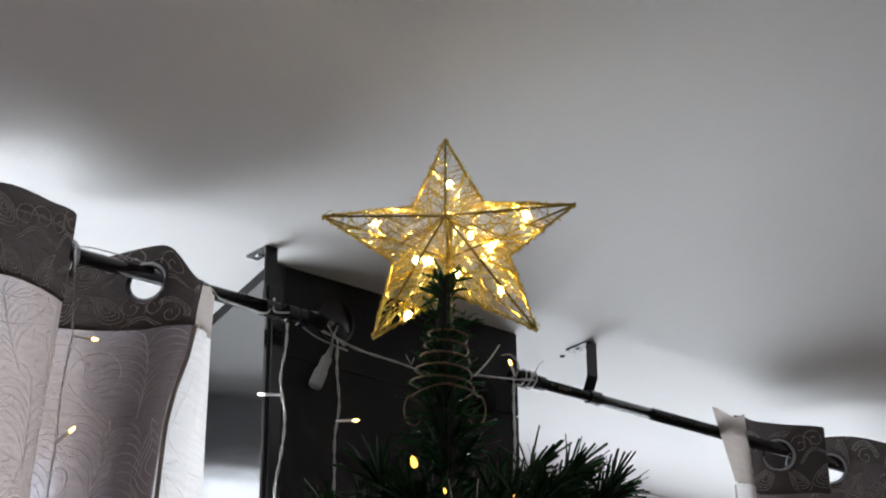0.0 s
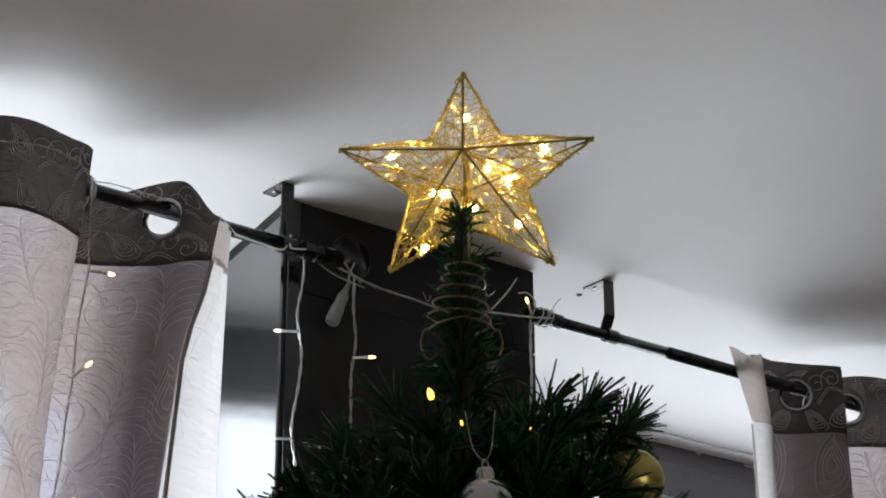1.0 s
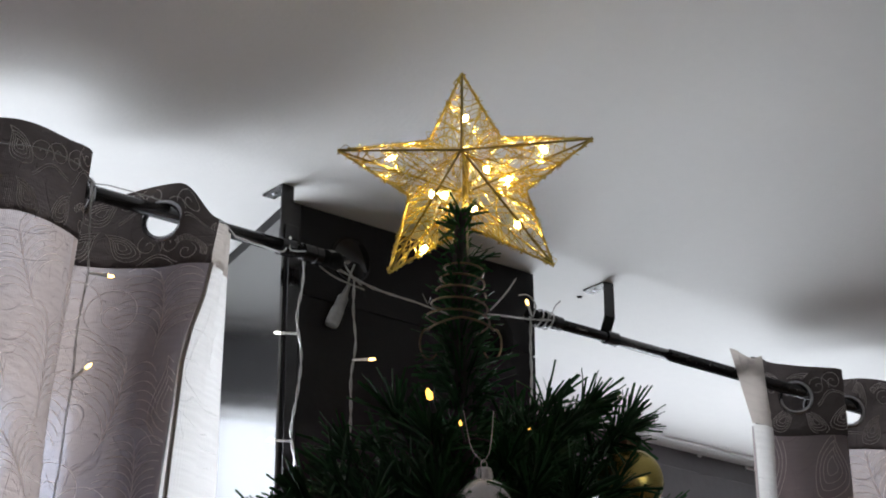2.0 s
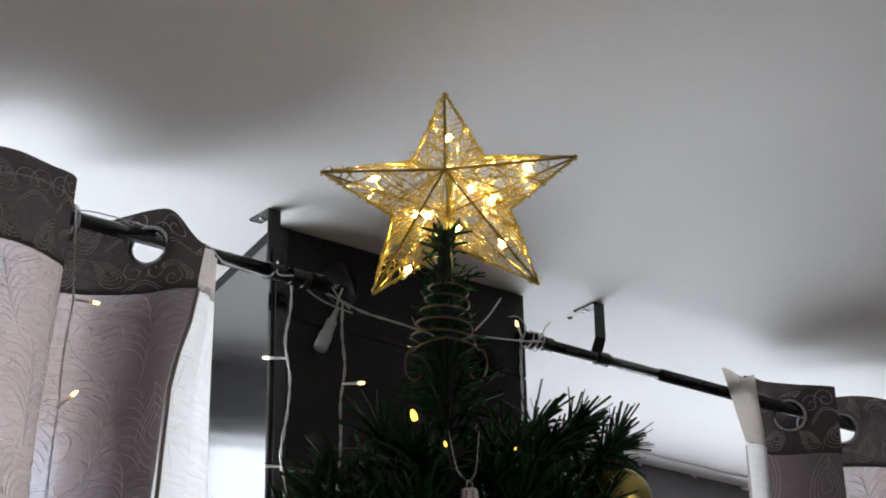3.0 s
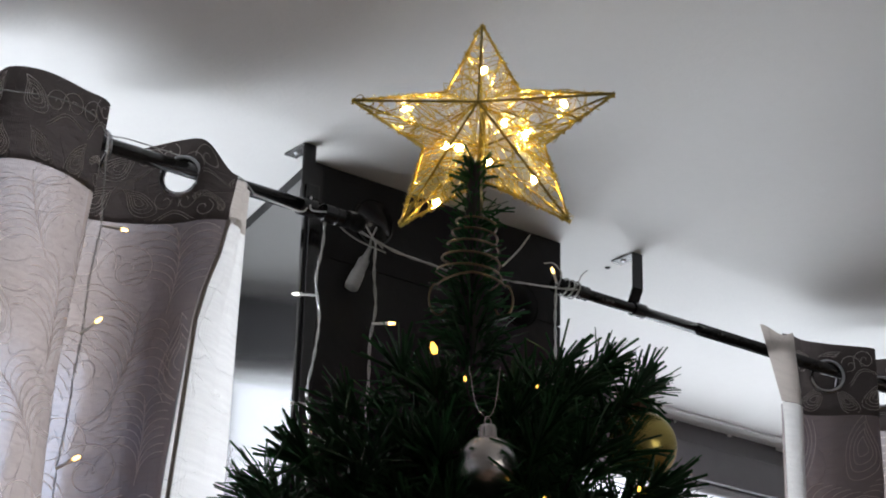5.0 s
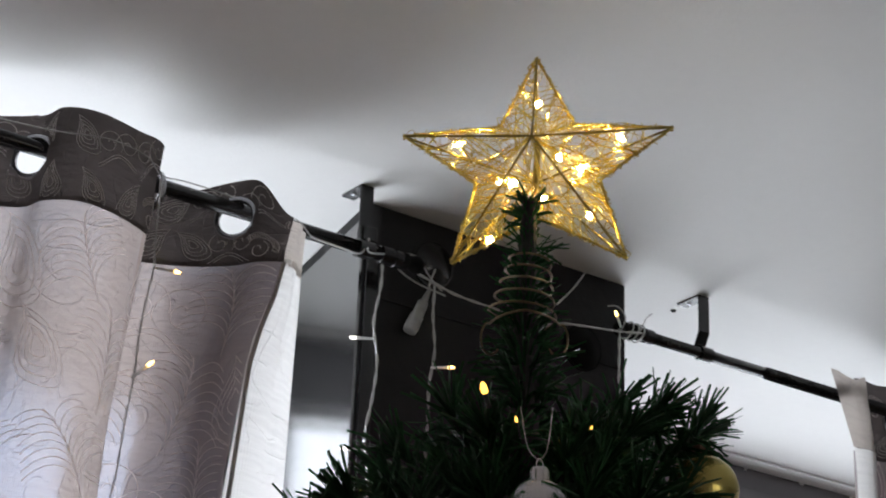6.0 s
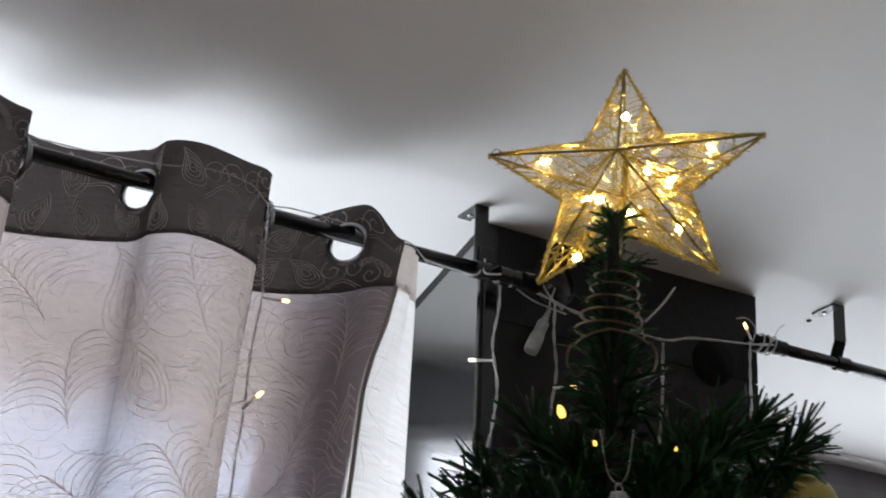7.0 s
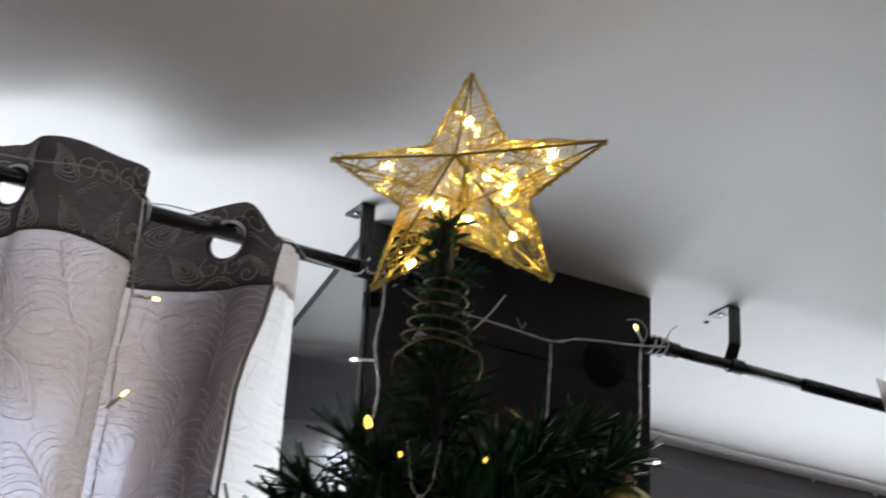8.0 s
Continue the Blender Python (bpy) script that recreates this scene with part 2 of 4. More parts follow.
def tube(bm, pts, r, seg=8, cap=True):
    """A tube along points; r is one radius or one for each point."""
    pts = [Vector(p) for p in pts]
    radii = [r] * len(pts) if isinstance(r, (int, float)) else r
    rings, up = [], None
    for k, p in enumerate(pts):
        d = (pts[min(k + 1, len(pts) - 1)] - pts[max(k - 1, 0)])
        d = d.normalized() if d.length > 1e-9 else Vector((0, 0, 1))
        if up is None:
            up = Vector((0, 0, 1)) if abs(d.z) < 0.9 else Vector((1, 0, 0))
        a = d.cross(up)
        a = a.normalized() if a.length > 1e-6 else d.orthogonal().normalized()
        up = a.cross(d).normalized()
        rings.append([bm.verts.new(p + (a * math.cos(2 * math.pi * j / seg) + up * math.sin(2 * math.pi * j / seg)) * radii[k]) for j in range(seg)])
    for q, w in zip(rings, rings[1:]):
        for j in range(seg):
            bm.faces.new((q[j], q[(j + 1) % seg], w[(j + 1) % seg], w[j]))
    if cap and seg > 2:
        bm.faces.new(rings[0][::-1])
        bm.faces.new(rings[-1])
    return bm


def tubed(pts, r, seg=8):
    return tube(bmesh.new(), pts, r, seg)


def spline(ctrl, n=6):
    """A smooth line through control points."""
    c = [Vector(p) for p in ctrl]
    c = [2 * c[0] - c[1]] + c + [2 * c[-1] - c[-2]]
    res = []
    for k in range(1, len(c) - 2):
        a, b, d, e = c[k - 1:k + 3]
        for i in range(n):
            t = i / n
            res.append(0.5 * ((2 * b) + (d - a) * t + (2 * a - 5 * b + 4 * d - e) * t * t + (3 * b - a - 3 * d + e) * t ** 3))
    return res + [c[-2]]


def lathe(bm, profile, centre, axis=Vector((0, 0, 1)), seg=24):
    """A turned body: (radius, height) along an axis."""
    q = Vector(axis).to_track_quat("Z", "Y")
    rings = []
    for r, h in profile:
        rings.append([bm.verts.new(Vector(centre) + q @ Vector((r * math.cos(2 * math.pi * j / seg), r * math.sin(2 * math.pi * j / seg), h))) for j in range(seg)])
    for a, b in zip(rings, rings[1:]):
        for j in range(seg):
            bm.faces.new((a[j], a[(j + 1) % seg], b[(j + 1) % seg], b[j]))
    bm.faces.new(rings[0][::-1])
    bm.faces.new(rings[-1])
    return bm


# ---- the setting ----
WIN_Y, PIER_Y, PIER_X0, PIER_X1 = 2.51, 1.988, 1.327, 1.769
X0, X1, Y0 = -1.6, 4.6, -3.0
S = dict(kind="structure")
tagged(part("ceiling", boxed(X0 - 0.2, X1 + 0.2, Y0 - 0.2, WIN_Y + 0.3, CEIL, CEIL + 0.15), M_CEIL), "white painted plaster ceiling with faint roller texture", "ceiling", **S)
tagged(part("floor", boxed(X0 - 0.2, X1 + 0.2, Y0 - 0.2, WIN_Y + 0.3, -0.15, 0), M_FLOOR), "plain brown wooden floor of the room", "floor", **S)
tagged(part("wall_west", boxed(X0 - 0.15, X0, Y0 - 0.2, WIN_Y + 0.25, 0, CEIL), M_WALL), "plain pale grey painted side wall", "wall", **S)
tagged(part("wall_east", boxed(X1, X1 + 0.15, Y0 - 0.2, WIN_Y + 0.25, 0, CEIL), M_WALL), "plain pale grey painted side wall", "wall", **S)


def wall_with_window(name, y0, y1, openings, z0, z1, material, label):
    """A wall along x with openings cut through it, built of butted blocks."""
    bm = bmesh.new()
    x = X0
    for a, b in openings:
        box(bm, x, a, y0, y1, 0, CEIL)
        box(bm, a, b, y0, y1, 0, z0)
        box(bm, a, b, y0, y1, z1, CEIL)
        x = b
    box(bm, x, X1, y0, y1, 0, CEIL)
    return tagged(part(name, bm, material), label, "wall", kind="structure")


OPEN = [(-0.75, 1.42), (1.86, 4.0)]
wall_with_window("wall_north", WIN_Y, WIN_Y + 0.16, OPEN, 0.95, 2.345, M_BOARD, "dark grey painted window wall")
wall_with_window("wall_south", Y0 - 0.15, Y0, [(0.2, 2.2)], 0.95, 2.1, M_WALL, "plain pale grey wall with an added, unseen window")
# stepped boards over the windows
for k, (a, b) in enumerate(OPEN):
    tagged(part("trim_%d" % (k + 1), boxed(a - 0.25, b + 0.2, WIN_Y - 0.014, WIN_Y - 0.002, 2.337, 2.404, bevel=0.003), M_BOARD), "dark grey lower board over the window", "trim", **S)
# white painted strip where the ceiling meets the window wall
for k, (a, b) in enumerate(((X0, 1.40), (PIER_X1, X1))):
    bm = boxed(a, b, WIN_Y - 0.045, WIN_Y, CEIL - 0.006, CEIL - 0.001, bevel=0.002)
    rnd = random.Random(5 + k)
    for i in range(26):
        x = a + (b - a) * rnd.random()
        w = rnd.uniform(0.004, 0.03)
        box(bm, x, x + w, WIN_Y - 0.004, WIN_Y - 0.001, CEIL - 0.006 - rnd.uniform(0.002, 0.006), CEIL - 0.005)
    tagged(part("trim_%d" % (k + 3), bm, M_TRIM), "white painted edge strip with ragged paint", "trim", **S)


def window(k, a, b, z0, z1, y):
    w = thing("window_%d" % k, "white framed window with bright light behind", "window", kind="structure")
    f = 0.06
    for args in ((a, b, z1 - 0.022, z1), (a, b, z0, z0 + f), (a, a + f, z0 + f, z1 - 0.022), (b - 0.10, b, z0 + f, z1 - 0.022), ((a + b) / 2 - f / 2, (a + b) / 2 + f / 2, z0 + f, z1 - 0.022)):
        part("window_frame", boxed(args[0], args[1], y, y + 0.06, args[2], args[3], bevel=0.006), M_FRAME, w)
    for p, q in ((a + f, (a + b) / 2 - f / 2), ((a + b) / 2 + f / 2, b - 0.10)):
        g = part("pane", boxed(p, q, y + 0.026, y + 0.032, z0 + f, z1 - 0.022), M_GLASS, w)
        g.visible_shadow = False
    part("window_sill", boxed(a - 0.03, b + 0.03, (WIN_Y - 0.12 if y > 0 else y + 0.06), (y if y > 0 else Y0 + 0.10), z0 - 0.03, z0, bevel=0.005), M_FRAME, w)


window(1, OPEN[0][0], OPEN[0][1], 0.95, 2.345, WIN_Y + 0.02)
window(2, OPEN[1][0], OPEN[1][1], 0.95, 2.345, WIN_Y + 0.02)

# unseen window, added round the room's fill lamp
window(3, 0.2, 2.2, 0.95, 2.10, Y0 - 0.12)

# pier between the windows: charcoal front, splayed glossy side
bm = bmesh.new()
SPL = 0.2
GAP_Z = 2.318
plan = [(PIER_X0, PIER_Y), (PIER_X1, PIER_Y), (PIER_X1, WIN_Y), (PIER_X0 + SPL * (WIN_Y - PIER_Y), WIN_Y)]
lo = [bm.verts.new((x, y, 0)) for x, y in plan]
hi = [bm.verts.new((x, y, CEIL)) for x, y in plan]
for k in range(4):
    bm.faces.new((lo[k], lo[(k + 1) % 4], hi[(k + 1) % 4], hi[k]))
bm.faces.new(hi)
bm.faces.new(lo[::-1])
bmesh.ops.bevel(bm, geom=[e for e in bm.edges if abs(e.verts[0].co.z - e.verts[1].co.z) > 1], offset=0.003, segments=2, affect="EDGES")
pier = tagged(part("wall_pier", bm, M_PIER), "charcoal painted wall pier between two windows", "wall", **S)
bm = bmesh.new()
n_side = Vector((-1, SPL, 0)).normalized()
d_side = Vector((SPL, 1, 0)).normalized()
p0 = Vector((PIER_X0, PIER_Y, 0)) + d_side * 0.006
quad = [p0 + n_side * o + d_side * s + Vector((0, 0, z)) for o in (0.001, 0.005) for s, z in ((0, 0.02), (0.515, 0.02), (0.515, CEIL - 0.022), (0, CEIL - 0.022))]
vs = [bm.verts.new(q) for q in quad]
for q in ((0, 3, 2, 1), (4, 5, 6, 7), (0, 1, 5, 4), (1, 2, 6, 5), (2, 3, 7, 6), (3, 0, 4, 7)):
    bm.faces.new([vs[i] for i in q])
bmesh.ops.recalc_face_normals(bm, faces=bm.faces)
part("side_panel", bm, M_GLOSS, pier, "glossy black reflecting panel")
# front in three pieces; the narrow gaps leave dark lines across it
for z0_, z1_ in ((0.0, 1.15), (1.153, GAP_Z - 0.0015), (GAP_Z + 0.0015, CEIL - 0.002)):
    part("front_piece", boxed(PIER_X0 + 0.021, PIER_X1 - 0.001, PIER_Y - 0.003, PIER_Y + 0.001, z0_, z1_), M_PIER, pier)
part("corner_strip", boxed(PIER_X0 + 0.002, PIER_X0 + 0.02, PIER_Y - 0.003, PIER_Y + 0.001, 0.0, CEIL - 0.001), M_BLACK, pier, "black corner bead")

# ---- curtain rods ----
ROD_Y, ROD_Z = 1.944, 2.360


def rod(x_end, x_far, joint, r_a, r_b, collar_r, bracket_x, flip, group):
    """A telescoping rod with an open wire finial at x_end."""
    s = 1 if x_far > x_end else -1
    at = thing("curtain_rod", "black metal telescoping curtain rod hung from the ceiling", "curtain rod", group=group)
    part("inner_tube", tubed([(x_end, ROD_Y, ROD_Z), (joint, ROD_Y, ROD_Z)], r_a, 24), M_BLACK, at, smooth=True)
    part("outer_tube", tubed([(joint, ROD_Y, ROD_Z), (x_far, ROD_Y, ROD_Z)], r_b, 24), M_BLACK, at, smooth=True)
    bm = bmesh.new()
    lathe(bm, [(collar_r * 0.9, -0.002), (collar_r, 0.0), (collar_r, 0.010), (collar_r * 0.88, 0.011), (collar_r * 0.88, 0.014), (collar_r * 1.02, 0.015), (collar_r * 1.02, 0.03), (r_a, 0.031)], (x_end, ROD_Y, ROD_Z), (s, 0, 0))
    part("collar", bm, M_BLACK, at)
    fin = lathe(bmesh.new(), [(0.010, -0.002), (0.0115, 0.002), (0.0115, 0.010), (0.007, 0.013), (0.0105, 0.018), (0.0125, 0.025), (0.0105, 0.032), (0.004, 0.037)], (x_end, ROD_Y, ROD_Z), (-s, 0, 0), 24)
    part("finial", fin, M_FINIAL, at, "small satin black end knob", smooth=True)
    b = bracket_x
    w = 0.0095
    bm = bmesh.new()
    # flat bar: foot on the ceiling, post, bend towards the rod
    rows = []
    path = [(0.046, CEIL - 0.0015), (0.0, CEIL - 0.0015), (0.0, ROD_Z + 0.034), (0.004, ROD_Z + 0.026), (0.014, ROD_Z + 0.006)] if not flip else [(0.046, CEIL - 0.0015), (0.0, CEIL - 0.0015), (0.0, ROD_Z + 0.0)]
    th = 0.0016
    for k, (dy, z) in enumerate(path):
        p, q = path[max(k - 1, 0)], path[min(k + 1, len(path) - 1)]
        t2 = Vector((q[0] - p[0], q[1] - p[1])).normalized()
        n2 = Vector((-t2.y, t2.x))
        rows.append([bm.verts.new((b + sx * w, ROD_Y + dy + sn * n2.x * th, z + sn * n2.y * th)) for sx, sn in ((-1, -1), (1, -1), (1, 1), (-1, 1))])
    for q, t2 in zip(rows, rows[1:]):
        for j in range(4):
            bm.faces.new((q[j], q[(j + 1) % 4], t2[(j + 1) % 4], t2[j]))
    bm.faces.new(rows[0][::-1])
    bm.faces.new(rows[-1])
    bmesh.ops.recalc_face_normals(bm, faces=bm.faces)
    br = part("bracket", bm, M_BLACK, at, "flat black steel ceiling bracket")
    ring = bmesh.new()
    lathe(ring, [(r_a + 0.0008, -0.011), (r_a + 0.0028, -0.011), (r_a + 0.0028, 0.011), (r_a + 0.0008, 0.011)], (b, ROD_Y, ROD_Z), (1, 0, 0))
    part("holder_ring", ring, M_BLACK, br)
    if flip:
        part("clamp", boxed(b - 0.004, b + 0.016, ROD_Y - 0.006, ROD_Y + 0.014, ROD_Z + 0.010, ROD_Z + 0.032, bevel=0.002), M_BLACK, br, "black clamp block")
    scr = bmesh.new()
    lathe(scr, [(0.0045, -0.0015), (0.0045, 0.0), (0.0025, 0.0015)], (b, ROD_Y + 0.03, CEIL - 0.0035), (0, 0, -1), 10)
    part("screw", scr, M_STEEL, br)
    return at


rod(1.352, -1.2, 0.45, 0.0095, 0.011, 0.012, 1.297, True, "curtain rods")
rod(1.752, 4.2, 2.005, 0.0080, 0.0095, 0.0105, 1.883, False, "curtain rods")

# old screw hole in the ceiling
tagged(part("trim_5", lathe(bmesh.new(), [(0.0045, 0.0), (0.0035, 0.0012)], (1.889, 2.015, CEIL - 0.0006), (0, 0, -1), 14), M_PIER), "small dark old screw hole in the ceiling", "hole", **S)


# ---- curtains ----
HEAD_TOP, HEAD_LOW = 2.400, 2.283


def motif(rnd, kinds):
    """Stitched curls in a unit square: a fern, a scroll, a nested drop or a beaded arch."""
    kind = rnd.choice(kinds)
    lines = []
    if kind == "fern":
        stem = lambda t: (0.45 * t * t - 0.1, -0.9 + 1.8 * t)
        lines.append([stem(k / 12) for k in range(13)])
        for side in (-1, 1):
            for k in range(8):
                t = 0.08 + 0.105 * k
                x, y = stem(t)
                q = 0.56 * (1.15 - 0.55 * t)
                lines.append([(x + side * q * (1 - math.cos(a)) * 1.15, y + q * math.sin(a)) for a in np.linspace(0, 2.3, 11).tolist()])
    elif kind == "scroll":
        for s, a0 in ((1, 0.0), (-1, 0.4)):
            lines.append([(s * 0.42 + (0.06 + 0.055 * a) * math.cos(a + a0) * s, 0.15 + (0.06 + 0.055 * a) * math.sin(a + a0)) for a in np.linspace(0, 9.5, 46).tolist()])
        lines.append([(x, -0.5 + 0.25 * math.cos(3 * x)) for x in np.linspace(-0.9, 0.9, 16).tolist()])
        lines.append([(x, -0.62 + 0.25 * math.cos(3 * x)) for x in np.linspace(-0.9, 0.9, 16).tolist()])
    elif kind == "beads":
        for q in (1.0, 0.72):
            lines.append([(q * 0.8 * math.cos(a), -0.3 + q * 0.9 * math.sin(a)) for a in np.linspace(0.3, 2.9, 24).tolist()])
        for c in np.linspace(0.4, 2.8, 9).tolist():
            lines.append([(0.69 * math.cos(c) + 0.07 * math.cos(a), -0.3 + 0.775 * math.sin(c) + 0.07 * math.sin(a)) for a in np.linspace(0, 6.283, 10).tolist()])
        lines.append([((0.05 + 0.05 * a) * math.cos(a), -0.25 + (0.05 + 0.05 * a) * math.sin(a)) for a in np.linspace(0, 8, 40).tolist()])
    else:
        for q in (1.0, 0.76, 0.54, 0.3):
            lines.append([(q * 0.62 * math.sin(a) * math.sin(a / 2) ** 1.2 + 0.25 * q * math.cos(a) ** 3, q * 0.9 * math.cos(a)) for a in np.linspace(0, 6.283, 34).tolist()])
    return lines


def stitch_plan(length, z0, z1, size, rnd, kinds=("fern", "fern", "scroll", "drop")):
    """Curls scattered over a sheet: lines of (length along, height)."""
    res = []
    nu, nv = max(1, int(length / (size * 1.55))), max(1, int((z1 - z0) / (size * 1.6)))
    for a in range(nu):
        for b in range(nv):
            cu = (a + 0.5 + 0.5 * (b % 2) + rnd.uniform(-0.12, 0.12)) * length / nu
            cv = z0 + (b + 0.5 + rnd.uniform(-0.12, 0.12)) * (z1 - z0) / nv
            turn, flip, q = rnd.uniform(-0.7, 0.7), rnd.choice((-1, 1)), size * rnd.uniform(0.85, 1.1)
            for ln in motif(rnd, kinds):
                pts = [(cu + q * (flip * x * math.cos(turn) - y * math.sin(turn)), cv + q * (flip * x * math.sin(turn) + y * math.cos(turn))) for x, y in ln]
                res.append(pts)
    return res


def cloth(name, line, z_rows, material, parent, u0=0.0, lean=0.0, top_wave=None, holes=(), label="", taper=0.0, sway=0.0, back=0.0, rise=0.0, pull=0.0, pull_all=False, stitches=(), thread=None, width=0.0005):
    """A hanging sheet over a plan line; holes are (plan length, z, radius)."""
    s = [0.0]
    for a, b in zip(line, line[1:]):
        s.append(s[-1] + math.dist(a, b))
    verts, faces, uvs = [], [], []
    n = len(line)
    ref = z_rows[0]
    mx = sum(p[0] for p in line) / n
    for k, z in enumerate(z_rows):
        for i, (x, y) in enumerate(line):
            drop = HEAD_TOP - z
            zz = z
            if top_wave:
                zz += top_wave(s[i]) * max(0.0, 1 - (HEAD_TOP - z) / 0.10)
            yy = ROD_Y + (y - ROD_Y) * (1 + 0.25 * min(drop, 1.2))
            xx = x - (lean if isinstance(lean, float) else lean[0] + (lean[1] - lean[0]) * i / (n - 1)) * drop + sway * 0.012 * math.sin(5.2 * z + 9 * s[i]) * min(1, (HEAD_LOW - z) * 2)
            yy += sway * 0.008 * math.sin(11 * z + 23 * s[i]) * min(1, (HEAD_LOW - z) * 3)
            if pull:
                q = min(1.0, max(0.0, HEAD_LOW - z) / 0.14)
                w = 1 - i / (n - 1) if pull_all else max(0.0, 1 - (s[-1] - s[i]) / 0.08)
                xx -= pull * q * q * (3 - 2 * q) * w
            k2 = taper * min(1.0, drop / 0.13)
            xx += k2 * (line[-1][0] - x)
            yy += k2 * (line[-1][1] - y) + (back if isinstance(back, float) else back[0] + (back[1] - back[0]) * i / (n - 1))
            zz += rise * max(0.0, 1 - drop / 0.13) * (1 + (0.6 * math.cos(6.3 * i / n) if rise > 0 else 0))
            verts.append((xx, yy, zz))
            uvs.append((s[i] + u0, z))
    for k in range(len(z_rows) - 1):
        for i in range(n - 1):
            cs, cz = (s[i] + s[i + 1]) / 2, (z_rows[k] + z_rows[k + 1]) / 2
            if any((cs - hs) ** 2 + (cz - hz) ** 2 < hr * hr for hs, hz, hr in holes):
                continue
            faces.append((k * n + i, k * n + i + 1, (k + 1) * n + i + 1, (k + 1) * n + i))
    me = bpy.data.meshes.new(name)
    me.from_pydata(verts, [], faces)
    lay = me.uv_layers.new(name="UVMap")
    for lp in me.loops:
        lay.data[lp.index].uv = uvs[lp.vertex_index]
    me.polygons.foreach_set("use_smooth", [True] * len(me.polygons))
    me.materials.append(material)
    ob = new(name, me)
    ob.parent = parent
    if label:
        tagged(ob, label)
    if stitches:
        # raised thread laid on the cloth, as narrow ridged ribbons
        grid = np.array(verts).reshape(len(z_rows), n, 3)
        sa, za = np.array(s), np.array(z_rows)[::-1]

        def on(u, z):
            fi = np.interp(u, sa, np.arange(n))
            fk = len(za) - 1 - np.interp(z, za, np.arange(len(za)))
            i, k = min(int(fi), n - 2), min(int(fk), len(za) - 2)
            a, b = fi - i, fk - k
            p = (grid[k, i] * (1 - a) + grid[k, i + 1] * a) * (1 - b) + (grid[k + 1, i] * (1 - a) + grid[k + 1, i + 1] * a) * b
            t = grid[k, i + 1] - grid[k, i]
            nr = np.array((t[1], -t[0], 0.0))
            return p, nr / max(np.linalg.norm(nr), 1e-9)

        sv, sf = [], []
        for ln in stitches:
            prev = None
            for j, (u, z) in enumerate(ln):
                if not (0.002 < u < s[-1] - 0.002 and za[0] + 0.003 < z < za[-1] - 0.004) or any((u - hs) ** 2 + (z - hz) ** 2 < 0.0305 ** 2 for hs, hz, hr in holes):
                    prev = None
                    continue
                u2, z2 = ln[min(j + 1, len(ln) - 1)]
                u1, z1 = ln[max(j - 1, 0)]
                d = math.hypot(u2 - u1, z2 - z1) or 1.0
                du, dz = -(z2 - z1) / d * width, (u2 - u1) / d * width
                (pa, na), (pb, nb), (pc, nc) = on(u - du, z - dz), on(u, z), on(u + du, z + dz)
                k = len(sv)
                sv += [tuple(pa + na * 0.0003), tuple(pb + nb * 0.0009), tuple(pc + nc * 0.0003)]
                if prev is not None:
                    sf += [(prev, prev + 1, k + 1, k), (prev + 1, prev + 2, k + 2, k + 1)]
                prev = k
        sm = bpy.data.meshes.new("stitching")
        sm.from_pydata(sv, [], sf)
        sm.materials.append(thread)
        so = new("stitching", sm)
        so.parent = ob
        tagged(so, "raised stitched curls", kind="stuff")
    return ob


def eyelet(at, normal, parent):
    bm = bmesh.new()
    lathe(bm, [(0.0218, -0.003), (0.0235, -0.0042), (0.0265, -0.0042), (0.0295, -0.002), (0.0295, 0.002), (0.0265, 0.0042), (0.0235, 0.0042), (0.0218, 0.003)], at, normal, 40)
    # open the two end caps
    big = [f for f in bm.faces if len(f.verts) > 8]
    bmesh.ops.delete(bm, geom=big, context="FACES_ONLY")
    bm.verts.ensure_lookup_table()
    bm.verts.index_update()
    a, b = bm.verts[0:40], bm.verts[-40:]
    for j in range(40):
        bm.faces.new((b[j], b[(j + 1) % 40], a[(j + 1) % 40], a[j]))
    return part("eyelet", bm, M_STEEL, parent, "brushed steel eyelet ring", smooth=True)


def dense(line, step):
    """The plan line cut into equal short steps."""
    s = [0.0]
    for a, b in zip(line, line[1:]):
        s.append(s[-1] + math.dist(a, b))
    n = max(2, int(s[-1] / step))
    q = np.linspace(0, s[-1], n)
    return list(zip(np.interp(q, s, [p[0] for p in line]).tolist(), np.interp(q, s, [p[1] for p in line]).tolist())), s


